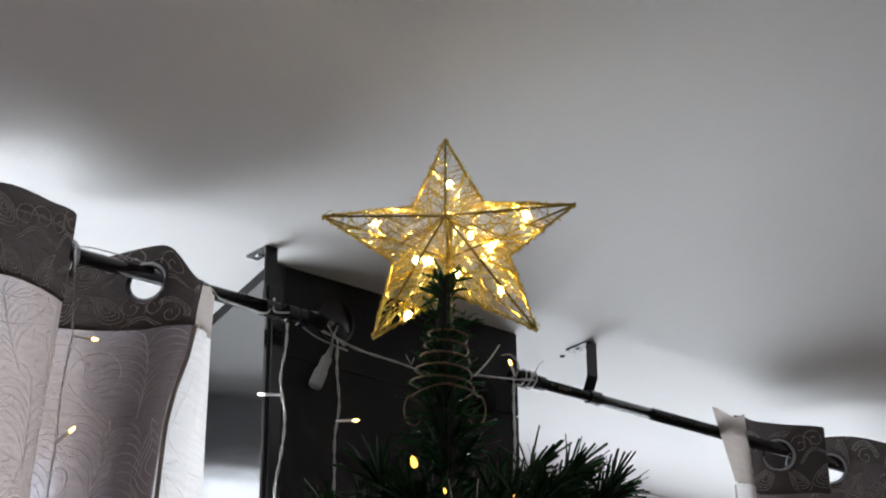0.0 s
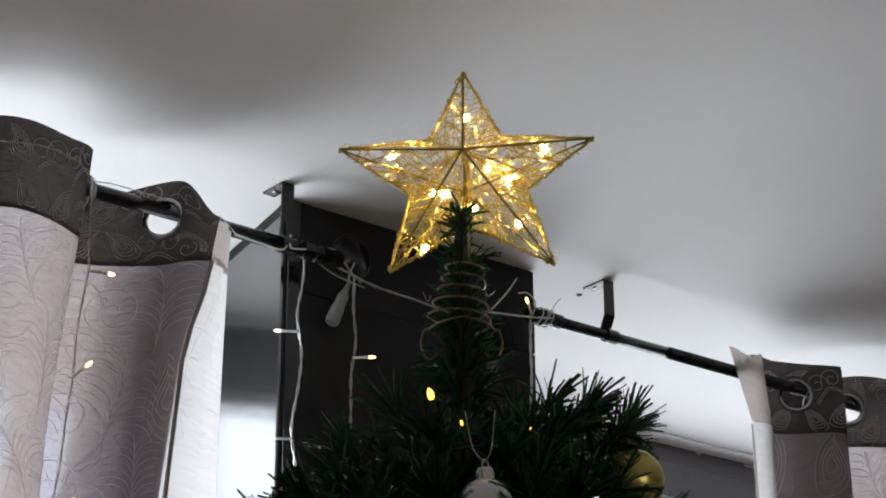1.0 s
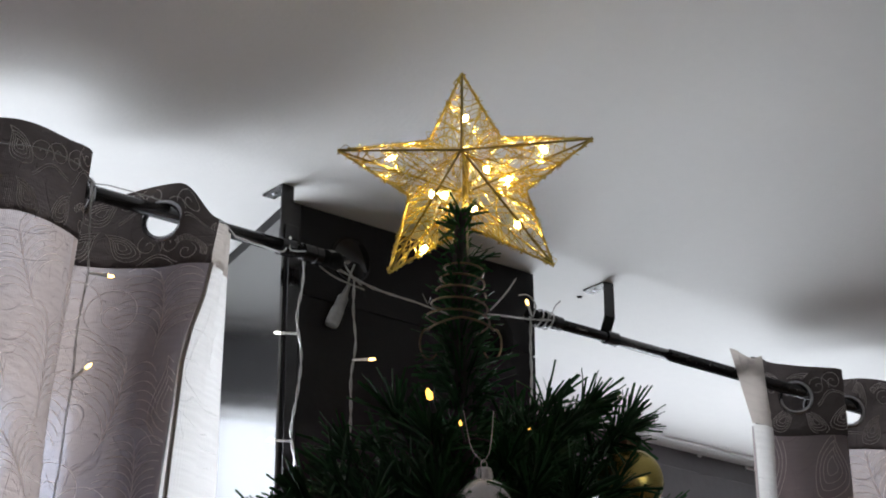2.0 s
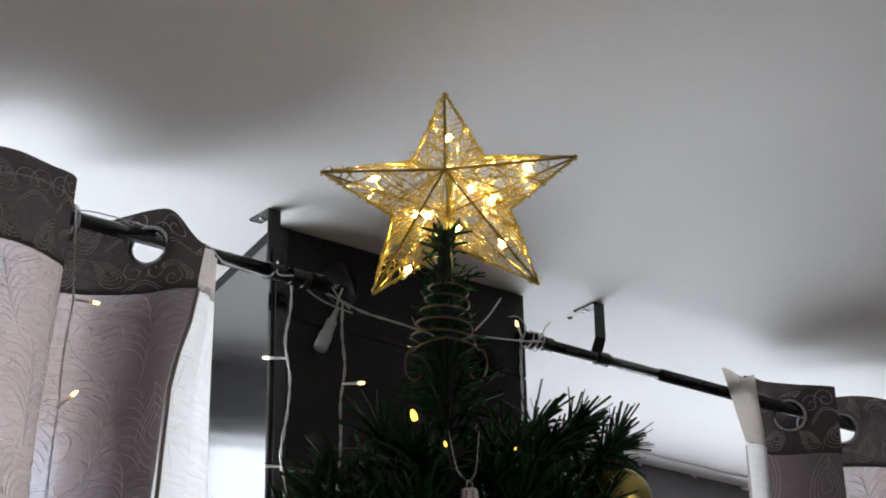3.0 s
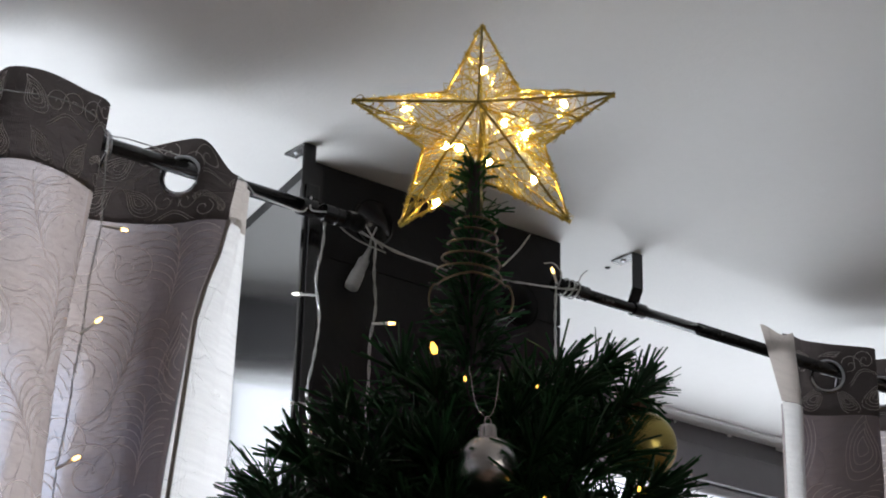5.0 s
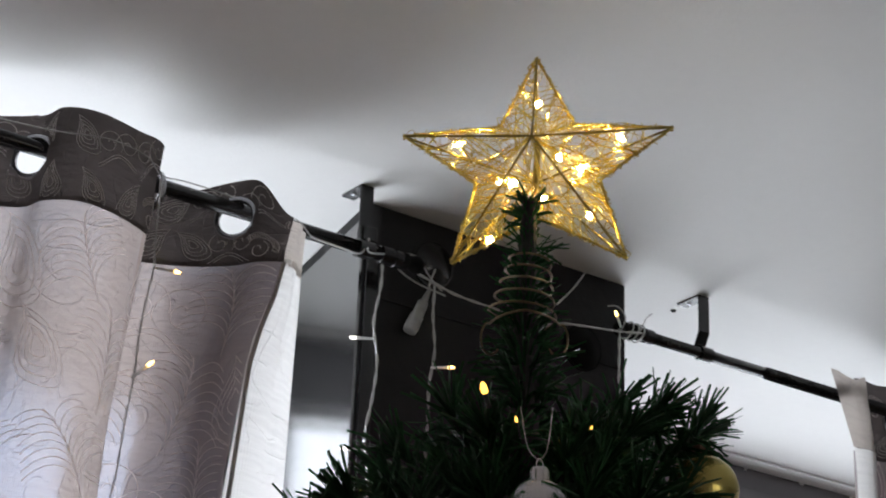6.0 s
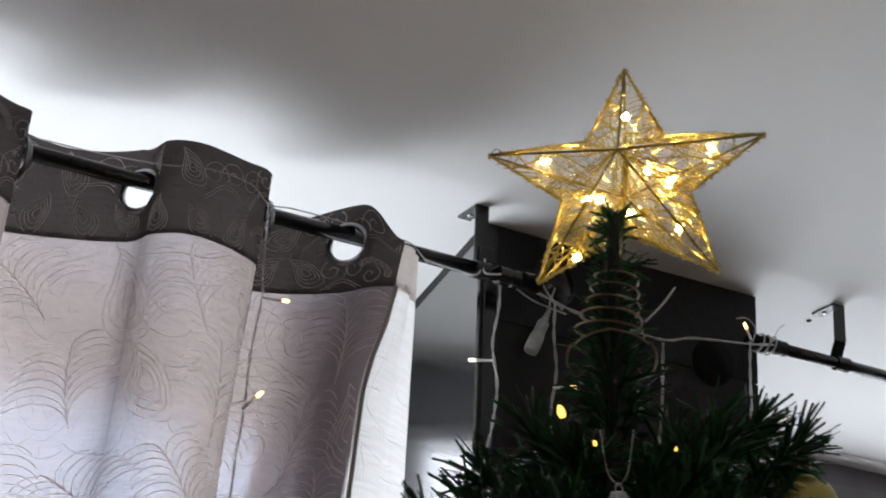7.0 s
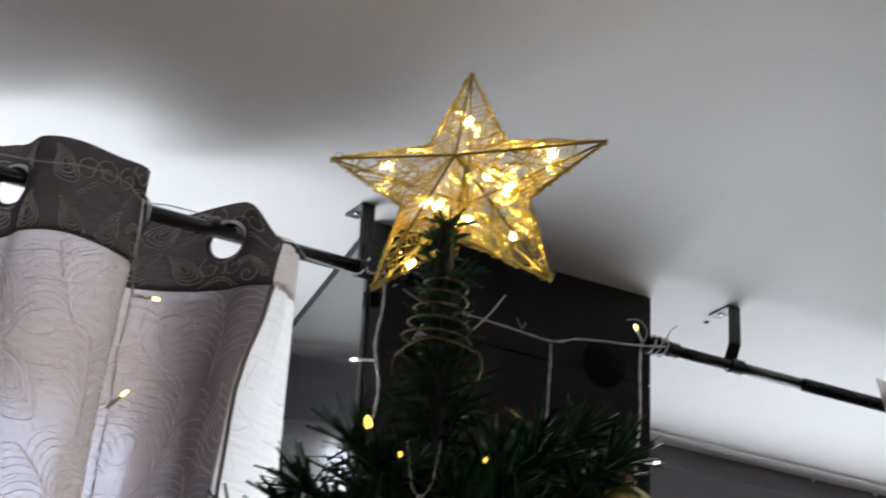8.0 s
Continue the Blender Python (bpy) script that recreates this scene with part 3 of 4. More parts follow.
def curtain(line, hem, strip, label, lean, strip_lean, sag, taper, rise, pull=0.0, low_shift=0.0, top_drop=0.0):
    """line: plan of the cloth; hem: the stretch that is doubled;  strip: plan of the pale turned edge."""
    c = thing("curtain", label, "curtain", group="curtains at the windows")
    fine, _ = dense(line, 0.003)
    s = [0.0]
    for a, b in zip(fine, fine[1:]):
        s.append(s[-1] + math.dist(a, b))
    holes, rings = [], []
    for k in range(1, len(fine)):
        y0, y1 = fine[k - 1][1] - ROD_Y, fine[k][1] - ROD_Y
        if y0 * y1 < 0 or y1 == 0:
            holes.append((s[k], ROD_Z - 0.0125, 0.0255))
            t = Vector((fine[min(k + 3, len(fine) - 1)][0] - fine[max(k - 3, 0)][0], fine[min(k + 3, len(fine) - 1)][1] - fine[max(k - 3, 0)][1], 0)).normalized()
            rings.append((fine[k], Vector((t.y, -t.x, 0))))
    crest = lambda x: 0.007 * math.exp(-((x - 0.985) / 0.03) ** 2) - 0.004 * math.exp(-((x - 0.885) / 0.04) ** 2)
    fold_x = lambda q: (float(np.interp(q, s, [p[0] for p in fine])) - 0.844) % 0.271 + 0.844
    wave = lambda q: (crest(fold_x(q)) if sag and s[-1] - q > 0.12 else 0.0) + 0.004 * math.sin(31 * q) + 0.003 * math.sin(13 * q + 1) - sag * (math.exp(-((s[-1] - q) / 0.034) ** 2) + 0.20 * math.exp(-((s[-1] - q - 0.150) / 0.038) ** 2))
    rnd = random.Random(31 + len(fine))
    cloth("header", fine, np.linspace(HEAD_TOP, HEAD_LOW, 44).tolist(), M_HEAD, c, 0, lean, wave, holes, "dark grey stitched double heading", stitches=stitch_plan(s[-1], HEAD_LOW, HEAD_TOP, 0.032, rnd, ("scroll", "drop", "beads", "drop")), thread=M_THREAD, width=0.00042)
    coarse, _ = dense(line, 0.008)
    rows = np.concatenate([np.linspace(HEAD_LOW + 0.006, 1.6, 60), np.linspace(1.58, 0.04, 30)]).tolist()
    cloth("drape", coarse, rows, M_BODY, c, 0, lean, label="pinkish grey backlit cloth with stitched curls", sway=1.0, back=0.0015, pull=pull, stitches=stitch_plan(s[-1], 1.45, HEAD_LOW, 0.066, rnd), thread=M_THREAD_PALE, width=0.00055)
    double = [p for p in coarse if hem[0] < p[0] < hem[1]]
    cloth("side_hem", double, rows, M_BODY, c, 0.4, lean, label="doubled side hem behind the cloth", sway=1.0, back=hem[2:], pull=pull)
    for (x, y), nrm in rings:
        eyelet((x - lean * (HEAD_TOP - ROD_Z + 0.0125), y, ROD_Z - 0.0125), nrm, c)
    st, _ = dense(strip, 0.004)
    cloth("turned_edge_top", st, np.linspace(HEAD_TOP + 0.004 - top_drop, HEAD_LOW + 0.008 - top_drop / 2, 20).tolist(), M_TAN, c, 3.0, strip_lean, label="tan heading tape of the turned edge", taper=taper, rise=rise)
    cloth("turned_edge", [(x + low_shift, y) for x, y in st], np.linspace(HEAD_LOW + 0.008 - top_drop / 2, 0.04, 60).tolist(), M_HEM, c, 3.0, 0.0 if low_shift else strip_lean, label="turned edge of the cloth, window light put into its white colour", sway=0.6, taper=taper, pull=pull, pull_all=True)
    # stitched seam down the free side
    end = fine[-1] if hem[0] < 2 else fine[0]
    ease = lambda z: (lambda q: q * q * (3 - 2 * q))(min(1.0, (HEAD_LOW - z) / 0.14))
    edge = [(end[0] - lean * (HEAD_TOP - z) - pull * ease(z), ROD_Y + (end[1] - ROD_Y) * (1 + 0.25 * min(HEAD_TOP - z, 1.2)) - 0.001, z) for z in np.linspace(HEAD_LOW, 0.05, 50)]
    part("edge_seam", tubed(edge, 0.0028, 8), M_SEAM, c, "dark stitched seam")
    return c


def wave_line(x_ring, L, amp, b, e, th0, th1, n=26):
    """Plan of cloth that weaves round the rod, with slightly uneven folds."""
    pts = []
    m = int((th1 - th0) / math.pi * n)
    for k in range(m + 1):
        th = th0 + (th1 - th0) * k / m
        uneven = 1 + 0.12 * math.sin(1.7 * th + 0.6)
        pts.append((x_ring + L * th / math.pi - b * math.sin(2 * th) + e * math.sin(th), ROD_Y - amp * uneven * math.sin(th)))
    return pts


fold = [(0.844, 1.944), (0.860, 1.906), (0.892, 1.884), (0.936, 1.889), (0.978, 1.909), (0.998, 1.926), (0.999, 1.950), (0.990, 1.976), (1.012, 1.997), (1.062, 1.984)]
ctrl = [(x + 0.271 * k - (0.03 if k < 0 else 0) + 0.004 * math.sin(5 * k), y + 0.004 * math.sin(3.1 * k + x * 9), 0) for k in range(-6, 1) for x, y in fold]
ctrl += [(1.113, 1.944, 0), (1.133, 1.910, 0), (1.150, 1.894, 0), (1.160, 1.889, 0)]
line_l = [(p.x, p.y) for p in spline(ctrl, 9)]
ex, ey = line_l[-1]
curtain(line_l, (1.072, 1.3, 0.055, 0.008), [(ex - 0.002, ey + 0.003), (ex + 0.010, ey + 0.003), (ex + 0.020, ey + 0.010), (ex + 0.024, ey + 0.020), (ex + 0.032, ey + 0.024), (ex + 0.040, ey + 0.040)], "grey eyelet curtain with stitched curls, backlit by the window", 0.09, (0.09, 0.01), 0.060, 0.0, -0.060, 0.024)
line_r = spline([(x, y, 0) for x, y in ((2.205, 1.955), (2.232, 1.958), (2.263, 1.964), (2.293, 1.944), (2.320, 1.914), (2.342, 1.899), (2.360, 1.899), (2.366, 1.918), (2.354, 1.944), (2.334, 1.985), (2.328, 2.012), (2.342, 2.022), (2.372, 1.995), (2.417, 1.944), (2.475, 1.905), (2.535, 1.890), (2.585, 1.905), (2.592, 1.944), (2.585, 1.985), (2.600, 2.010), (2.640, 1.990), (2.678, 1.950))], 8)
line_r = [(p.x, p.y) for p in line_r] + wave_line(2.683, 0.125, 0.05, 0.005, 0.0, 0.03, 9 * math.pi)
curtain(line_r, (2.18, 2.35, 0.008, 0.030), [(2.126, 1.936), (2.140, 1.930), (2.158, 1.924), (2.178, 1.924), (2.200, 1.930)], "grey eyelet curtain drawn aside, with a pale turned edge", 0.0, -0.13, 0.0, 0.46, 0.012, low_shift=0.017, top_drop=0.024)


# ---- star ----
STAR_C = Vector((1.041, 1.258, 2.144))
sx_ = Vector((0.185, -0.157, 0.008)).normalized()
sy_ = Vector((0.0275, 0.0415, 0.223))
sy_ = (sy_ - sx_ * sy_.dot(sx_)).normalized()
sn_ = sx_.cross(sy_)  # towards the viewer's side
STAR_R, NOTCH, BULGE = 0.1272, 0.0575, 0.031


def star_at(u, v, w=0.0):
    return STAR_C + sx_ * u + sy_ * v + sn_ * w


def star_tree_topper():
    top = thing("star_tree_topper", "gold wire star tree topper with warm lights inside", "tree topper")
    tips = [(STAR_R * math.sin(2 * math.pi * k / 5), STAR_R * math.cos(2 * math.pi * k / 5)) for k in range(5)]
    notch = [(NOTCH * math.sin(2 * math.pi * (k + 0.5) / 5), NOTCH * math.cos(2 * math.pi * (k + 0.5) / 5)) for k in range(5)]
    rim = [p for pair in zip(tips, notch) for p in pair]
    for k in range(10):
        a, b = star_at(*rim[k]), star_at(*rim[(k + 1) % 10])
        mid = (a + b) / 2 + (STAR_C - (a + b) / 2).normalized() * 0.0015
        part("rim_wire", tubed([a, mid, b], 0.0012, 7), M_RIM, top)
    for side in (1, -1):
        apex = star_at(-0.004, 0.007, side * (BULGE + 0.003))
        for t in tips:
            part("ridge_wire", tubed([apex, star_at(*t)], 0.0011, 7), M_GOLDDARK, top)
    rnd = random.Random(11)
    # thin wire wound over the ten faces of each side
    for side in (1, -1):
        bm = bmesh.new()
        for k in range(10):
            A, B = star_at(*rim[k]), star_at(*rim[(k + 1) % 10])
            P = star_at(-0.004, 0.007, side * (BULGE + 0.003))
            T, Nn = (A, B) if k % 2 == 0 else (B, A)
            for i in range(30):
                if i < 18:
                    u = rnd.random() ** 0.75
                    pts = [T.lerp(Nn, u), T.lerp(P, min(1, max(0, u + rnd.uniform(-0.22, 0.22))))]
                else:
                    pts = [Nn.lerp(P, rnd.random()), T.lerp(rnd.choice((Nn, P)), rnd.uniform(0.3, 1))]
                m_ = (pts[0] + pts[1]) / 2 + sn_ * side * rnd.uniform(-0.002, 0.003) + Vector((rnd.uniform(-1, 1), rnd.uniform(-1, 1), rnd.uniform(-1, 1))) * 0.005
                tube(bm, spline([pts[0], m_, pts[1]], 4), rnd.choice((0.00030, 0.00036, 0.00044, 0.00060)), 4, cap=False)
            # turns round the rim
            for i in range(32):
                u = rnd.random()
                q = A.lerp(B, u)
                d = Vector((rnd.uniform(-1, 1), rnd.uniform(-1, 1), rnd.uniform(-1, 1))) * 0.0026
                tube(bm, [q - d, q + sn_ * side * 0.002, q + d], 0.00045, 4, cap=False)
        tagged(part("wire_mesh", bm, M_GOLD, top, "tangled fine gold wire"), kind="stuff")
    rod_bm = tubed([star_at(0, 0.02, 0), star_at(-0.006, -0.075, 0.004)], 0.003, 8)
    part("centre_stem", rod_bm, M_GOLDDARK, top)
    # lights on a clear cord inside
    leds = [(0.001, 0.066), (0.019, 0.005), (0.038, -0.010), (0.074, 0.029), (0.0445, -0.063), (-0.033, -0.020), (-0.022, -0.022), (-0.042, -0.080), (-0.071, 0.029), (0.004, -0.039)]
    for u, v in leds:
        bm = bmesh.new()
        d = Vector((rnd.uniform(-1, 1), rnd.uniform(-1, 1), rnd.uniform(-1, 1))).normalized()
        w = rnd.uniform(-0.006, 0.010)
        lathe(bm, [(0.0008, -0.0038), (0.0022, -0.002), (0.0027, 0.0), (0.0021, 0.0022), (0.0007, 0.0036)], star_at(u, v, w), d, 10)
        # short gold curls added round each light to imitate its halo
        halo = bmesh.new()
        for i in range(9):
            a_, b_, c_ = [Vector((rnd.gauss(0, 1), rnd.gauss(0, 1), rnd.gauss(0, 1))).normalized() * rnd.uniform(0.005, 0.011) for _ in range(3)]
            tube(halo, [star_at(u, v, w) + a_, star_at(u, v, w) + (a_ + b_) * 0.45, star_at(u, v, w) + b_], rnd.choice((0.00035, 0.0005)), 4, cap=False)
        tagged(part("halo_wire", halo, M_GOLD, top), kind="stuff")
        led = part("led", bm, M_LED, top, "lit warm white light")
        part("led_cap", tubed([star_at(u, v, w) - d * 0.003, star_at(u, v, w) - d * 0.008], 0.0016, 7), M_CLEAR, led)
    cord = spline([star_at(u, v, 0.002) for u, v in (leds[8], leds[5], leds[0], leds[1], leds[3], leds[2], leds[4], leds[9], leds[6], leds[7])], 8)
    part("light_cord", tubed(cord, 0.0006, 5), M_CLEAR, top)
    # spring that grips the tree's tip
    coil = []
    for k in range(150):
        u = k / 149
        a = 2 * math.pi * 5.2 * u
        z = 2.036 - 0.060 * u ** 1.1
        r = 0.017 + 0.013 * u ** 1.3
        coil.append((1.005 - 0.006 * u + r * math.cos(a), 1.219 + 0.005 * u + r * math.sin(a), z))
    part("spring", tubed(coil, 0.0010, 6), M_COIL, top, "dull brass gripping spring")
    # last wide turn in front, its two ends curled down into loops
    side, front, mid = Vector((0.80, -0.60, 0)), Vector((-0.60, -0.80, 0)), Vector((1.002, 1.222, 1.974))
    for s in (-1, 1):
        arc = [mid + front * 0.033 * math.cos(a) + side * s * 0.030 * math.sin(a) - Vector((0, 0, 0.004 * math.sin(a))) for a in np.linspace(0, 1.25, 10).tolist()]
        arc += [mid + side * s * (0.0275 + 0.0080 * math.cos(a)) + front * (0.008 - 0.004 * k / 17) + Vector((0, 0, -0.015 + 0.014 * math.sin(a))) for k, a in enumerate(np.linspace(1.1, -2.6, 18).tolist())]
        part("spring_loop", tubed(spline(arc, 3), 0.0010, 6), M_COIL, top)
    return top


star_tree_topper()


# ---- tree ----
TREE = Vector((1.004, 1.222, 0))
SILVER_AT, GOLD_AT = Vector((0.924, 1.099, 1.777)), Vector((1.129, 1.148, 1.842))
# the baubles push the needles aside
PUSHED = [p + Vector(d) for p in (SILVER_AT, GOLD_AT) for d in ((0, 0, 0), (-0.020, -0.026, -0.010), (-0.036, -0.048, -0.020))]


def add_needles(verts, faces, path, rnd, length, density, spread, width=0.00115):
    """Flat strips that stand out all round a stem; each is a thin folded blade."""
    seg = [(a, b) for a, b in zip(path, path[1:])]
    total = sum((b - a).length for a, b in seg)
    for i in range(int(total * density)):
        u = rnd.random() * total
        for a, b in seg:
            d = (b - a).length
            if u <= d:
                break
            u -= d
        p = a.lerp(b, u / max(d, 1e-6))
        ax = (b - a).normalized()
        side = ax.orthogonal()
        side.rotate(Matrix.Rotation(rnd.random() * 2 * math.pi, 3, ax))
        lift = rnd.uniform(*spread)
        way = (ax * math.cos(lift) + side.normalized() * math.sin(lift)).normalized()
        ln = length * rnd.uniform(0.65, 1.15)
        flat = way.cross(Vector((rnd.uniform(-1, 1), rnd.uniform(-1, 1), rnd.uniform(-1, 1)))).normalized()
        nrm = way.cross(flat)
        w = width * rnd.uniform(0.8, 1.25)
        bend = (nrm * rnd.uniform(-0.10, 0.10) + Vector((0, 0, -0.05))) * ln
        if any((p + way * ln * 0.6 - c).length < 0.031 for c in PUSHED) and rnd.random() > 0.62:
            continue
        k = len(verts)
        m_, e = p + way * ln * 0.55, p + way * ln + bend
        verts += [p - flat * w * 0.6, p + flat * w * 0.6, m_ + flat * w, m_ - flat * w, e + flat * w * 0.85, e - flat * w * 0.85, m_ + nrm * w * 0.6, p + nrm * w * 0.5, e + nrm * w * 0.4]
        faces += [(k, k + 7, k + 6, k + 3), (k + 7, k + 1, k + 2, k + 6), (k + 3, k + 6, k + 8, k + 5), (k + 6, k + 2, k + 4, k + 8), (k + 1, k, k + 3, k + 2), (k + 2, k + 3, k + 5, k + 4)]


def branch(tree, start, tip, rnd, density, length, twigs=4, rise=0.03):
    a, b = Vector(start), Vector(tip)
    mid = (a + b) / 2 + Vector((0, 0, -rise))
    path = spline([a, mid, b], 6)
    out = (b - a).normalized()
    bm = tubed(path, [0.0022 - 0.0012 * k / (len(path) - 1) for k in range(len(path))], 6)
    st = part("branch", bm, M_STEM, tree)
    verts, faces = [], []
    add_needles(verts, faces, path, rnd, length, density, (0.3, 1.5))
    # tuft at the end
    add_needles(verts, faces, [path[-2], path[-1]], rnd, length * 1.1, density * 3.2, (0.12, 0.75))
    for k in range(twigs):
        p = path[int(len(path) * rnd.uniform(0.25, 0.8))]
        side = out.cross(Vector((0, 0, 1))).normalized() * rnd.choice((-1, 1))
        d = (out * rnd.uniform(0.4, 0.9) + side * rnd.uniform(0.4, 0.9) + Vector((0, 0, rnd.uniform(-0.1, 0.7)))).normalized()
        q = p + d * (b - a).length * rnd.uniform(0.25, 0.45)
        add_needles(verts, faces, [p, (p + q) / 2, q], rnd, length, density * 1.1, (0.25, 1.35))
    me = bpy.data.meshes.new("needles")
    me.from_pydata(verts, [], faces)
    me.materials.append(M_NEEDLE)
    nd = new("needles", me)
    nd.parent = st
    tagged(nd, kind="stuff")
    return st


def christmas_tree():
    tree = thing("christmas_tree", "dark green artificial tree with tinsel needles", "christmas tree", at=(0, 0, 0))
    rnd = random.Random(4)
    ax = lambda z: Vector((TREE.x, TREE.y, z))
    part("trunk", tubed([ax(0.02), ax(0.9), ax(1.7), ax(1.95), ax(2.085)], [0.02, 0.016, 0.014, 0.012, 0.0060], 10), M_STEM, tree)
    part("stand", lathe(bmesh.new(), [(0.20, 0.0), (0.20, 0.015), (0.05, 0.03), (0.024, 0.05), (0.022, 0.14)], ax(0), seg=28), M_STEM, tree)
    # tip: needles laid close along the stem, squeezed by the spring
    verts, faces = [], []
    add_needles(verts, faces, [ax(1.93), ax(2.055)], rnd, 0.018, 3400, (0.1, 0.6))
    add_needles(verts, faces, [ax(1.95), ax(2.03)], rnd, 0.025, 2600, (0.8, 1.6))
    add_needles(verts, faces, [ax(2.03), ax(2.078)], rnd, 0.019, 2600, (0.15, 0.7))
    add_needles(verts, faces, [ax(2.03), ax(2.075)], rnd, 0.022, 500, (1.0, 2.3))
    add_needles(verts, faces, [ax(2.066), ax(2.086)], rnd, 0.024, 2600, (0.5, 1.5), 0.0011)
    add_needles(verts, faces, [ax(1.965), ax(2.045)], rnd, 0.036, 900, (0.5, 1.6))
    add_needles(verts, faces, [ax(1.84), ax(1.965)], rnd, 0.030, 1300, (0.3, 1.7))
    add_needles(verts, faces, [ax(1.83), ax(1.96)], rnd, 0.050, 2200, (0.5, 1.9))
    me = bpy.data.meshes.new("tip_needles")
    me.from_pydata(verts, [], faces)
    me.materials.append(M_NEEDLE)
    tn = new("tip_needles", me)
    tn.parent = tree
    tagged(tn, kind="stuff")
    R, B = Vector((0.80, -0.60, 0)), Vector((0.60, 0.80, 0))
    # upper branches: side, depth, tip height, length of the stem's drop
    for s, d, z in ((0.078, 0.03, 1.916), (0.106, 0.0, 1.902), (0.108, 0.04, 1.900), (0.062, 0.08, 1.900), (0.132, 0.03, 1.878), (0.140, 0.0, 1.886), (-0.10, 0.0, 1.862), (-0.06, -0.03, 1.888), (-0.09, 0.07, 1.855), (0.04, 0.06, 1.905), (-0.07, 0.05, 1.880), (-0.112, 0.02, 1.838), (-0.10, -0.05, 1.810), (0.05, 0.11, 1.80), (0.10, 0.08, 1.785), (0.02, 0.14, 1.79), (0.13, 0.10, 1.77), (0.09, 0.04, 1.80), (0.16, 0.01, 1.78), (0.08, 0.12, 1.755), (0.12, 0.06, 1.75), (0.15, 0.08, 1.745), (0.06, 0.06, 1.75), (0.18, 0.04, 1.75), (0.10, -0.02, 1.755), (-0.02, 0.10, 1.76), (-0.06, 0.08, 1.75), (-0.175, 0.03, 1.788), (0.165, 0.06, 1.795),
                    (0.03, -0.10, 1.825), (-0.05, -0.10, 1.805), (0.06, -0.09, 1.83), (0.0, 0.12, 1.865), (-0.08, 0.12, 1.835), (0.08, -0.04, 1.87), (-0.03, -0.07, 1.86), (0.045, -0.165, 1.785), (-0.02, -0.15, 1.745)):
        tip = ax(z) + R * s + B * d
        branch(tree, ax(z - 0.06 - 0.12 * math.hypot(s, d)), tip, rnd, 800, 0.039, 2, 0.018)
    z = 1.775
    while z > 0.35:
        near = z > 1.55
        ln = 0.155 + (1.80 - z) * 0.32
        n = 9
        a0 = rnd.random() * 6.28
        for k in range(n):
            a = a0 + 2 * math.pi * (k + rnd.uniform(-0.2, 0.2)) / n
            l2 = ln * rnd.uniform(0.85, 1.1)
            branch(tree, ax(z - 0.05), ax(z + 0.01) + Vector((math.cos(a), math.sin(a), 0)) * l2, rnd, 1000 if near else 420, 0.043, 4 if near else 3, 0.03)
        z -= 0.065 if near else 0.10
    # needle that catches the light; its glint is put into a pale strand
    part("loose_strand", tubed(spline([(1.024, 1.207, 1.993), (1.038, 1.203, 2.010), (1.049, 1.200, 2.027)], 5), [0.0008] * 10 + [0.0004], 5), M_CLEAR, tree, "loose strand, its glint put into a pale colour")
    return tree


christmas_tree()


# ---- baubles ----
def bauble(label, centre, r, material, neck):
    b = thing("bauble", label, "bauble", group="baubles on the tree")
    c = Vector(centre)
    bm = bmesh.new()
    bmesh.ops.create_uvsphere(bm, u_segments=40, v_segments=24, radius=r, matrix=Matrix.Translation(c))
    part("ball", bm, material, b, smooth=True)
    cap = bmesh.new()
    lathe(cap, [(r * 0.30, -0.001), (r * 0.30, 0.007), (r * 0.26, 0.009), (r * 0.10, 0.010)], c + Vector((0, 0, r * 0.955)), seg=20)
    cap.verts.ensure_lookup_table()
    for k in range(40):
        if k % 2:
            v = cap.verts[k]
            v.co.x, v.co.y = c.x + (v.co.x - c.x) * 0.88, c.y + (v.co.y - c.y) * 0.88
    part("cap", cap, M_CAP if material is M_SILVER else M_COIL, b, "crimped metal cap")
    loop = [c + Vector((0.003 * math.cos(a), 0, r * 0.955 + 0.012 + 0.004 * math.sin(a))) for a in np.linspace(-1.2, 4.3, 16)]
    part("loop", tubed(loop, 0.0006, 5), M_CAP, b)
    for s in (-1, 1):
        top = c + Vector(neck) + Vector((0.80, -0.60, 0)) * 0.012 * s
        part("hanging_thread", tubed(spline([c + Vector((0, 0, r * 0.955 + 0.014)), c.lerp(top, 0.6), top], 5), 0.0003, 5), M_CORD, b)
    return b


bauble("silver bauble with a crimped cap, hanging in the tree", SILVER_AT, 0.023, M_SILVER, (0.012, 0.02, 0.085))
bauble("pearly gold bauble hanging among the needles", GOLD_AT, 0.029, M_GOLDBALL, (-0.01, 0.01, 0.065))


# black disc added for a dark round spot on the pier
def pier_disc(x, z, material):
    w = thing("pier_disc", "round black disc on the charcoal pier", "wall plate", group="plates on the pier")
    part("rim", lathe(bmesh.new(), [(0.0335, 0.0), (0.0335, 0.0025), (0.0305, 0.003)], (x, PIER_Y - 0.003, z), (0, -1, 0), 32), material, w)
    part("plate", lathe(bmesh.new(), [(0.030, 0.0), (0.031, 0.002), (0.029, 0.006), (0.016, 0.008), (0.013, 0.011)], (x, PIER_Y - 0.003, z), (0, -1, 0), 32), material, w, smooth=True)


pier_disc(1.690, 2.333, M_FINIAL)
pier_disc(1.431, 2.388, M_BLACK)


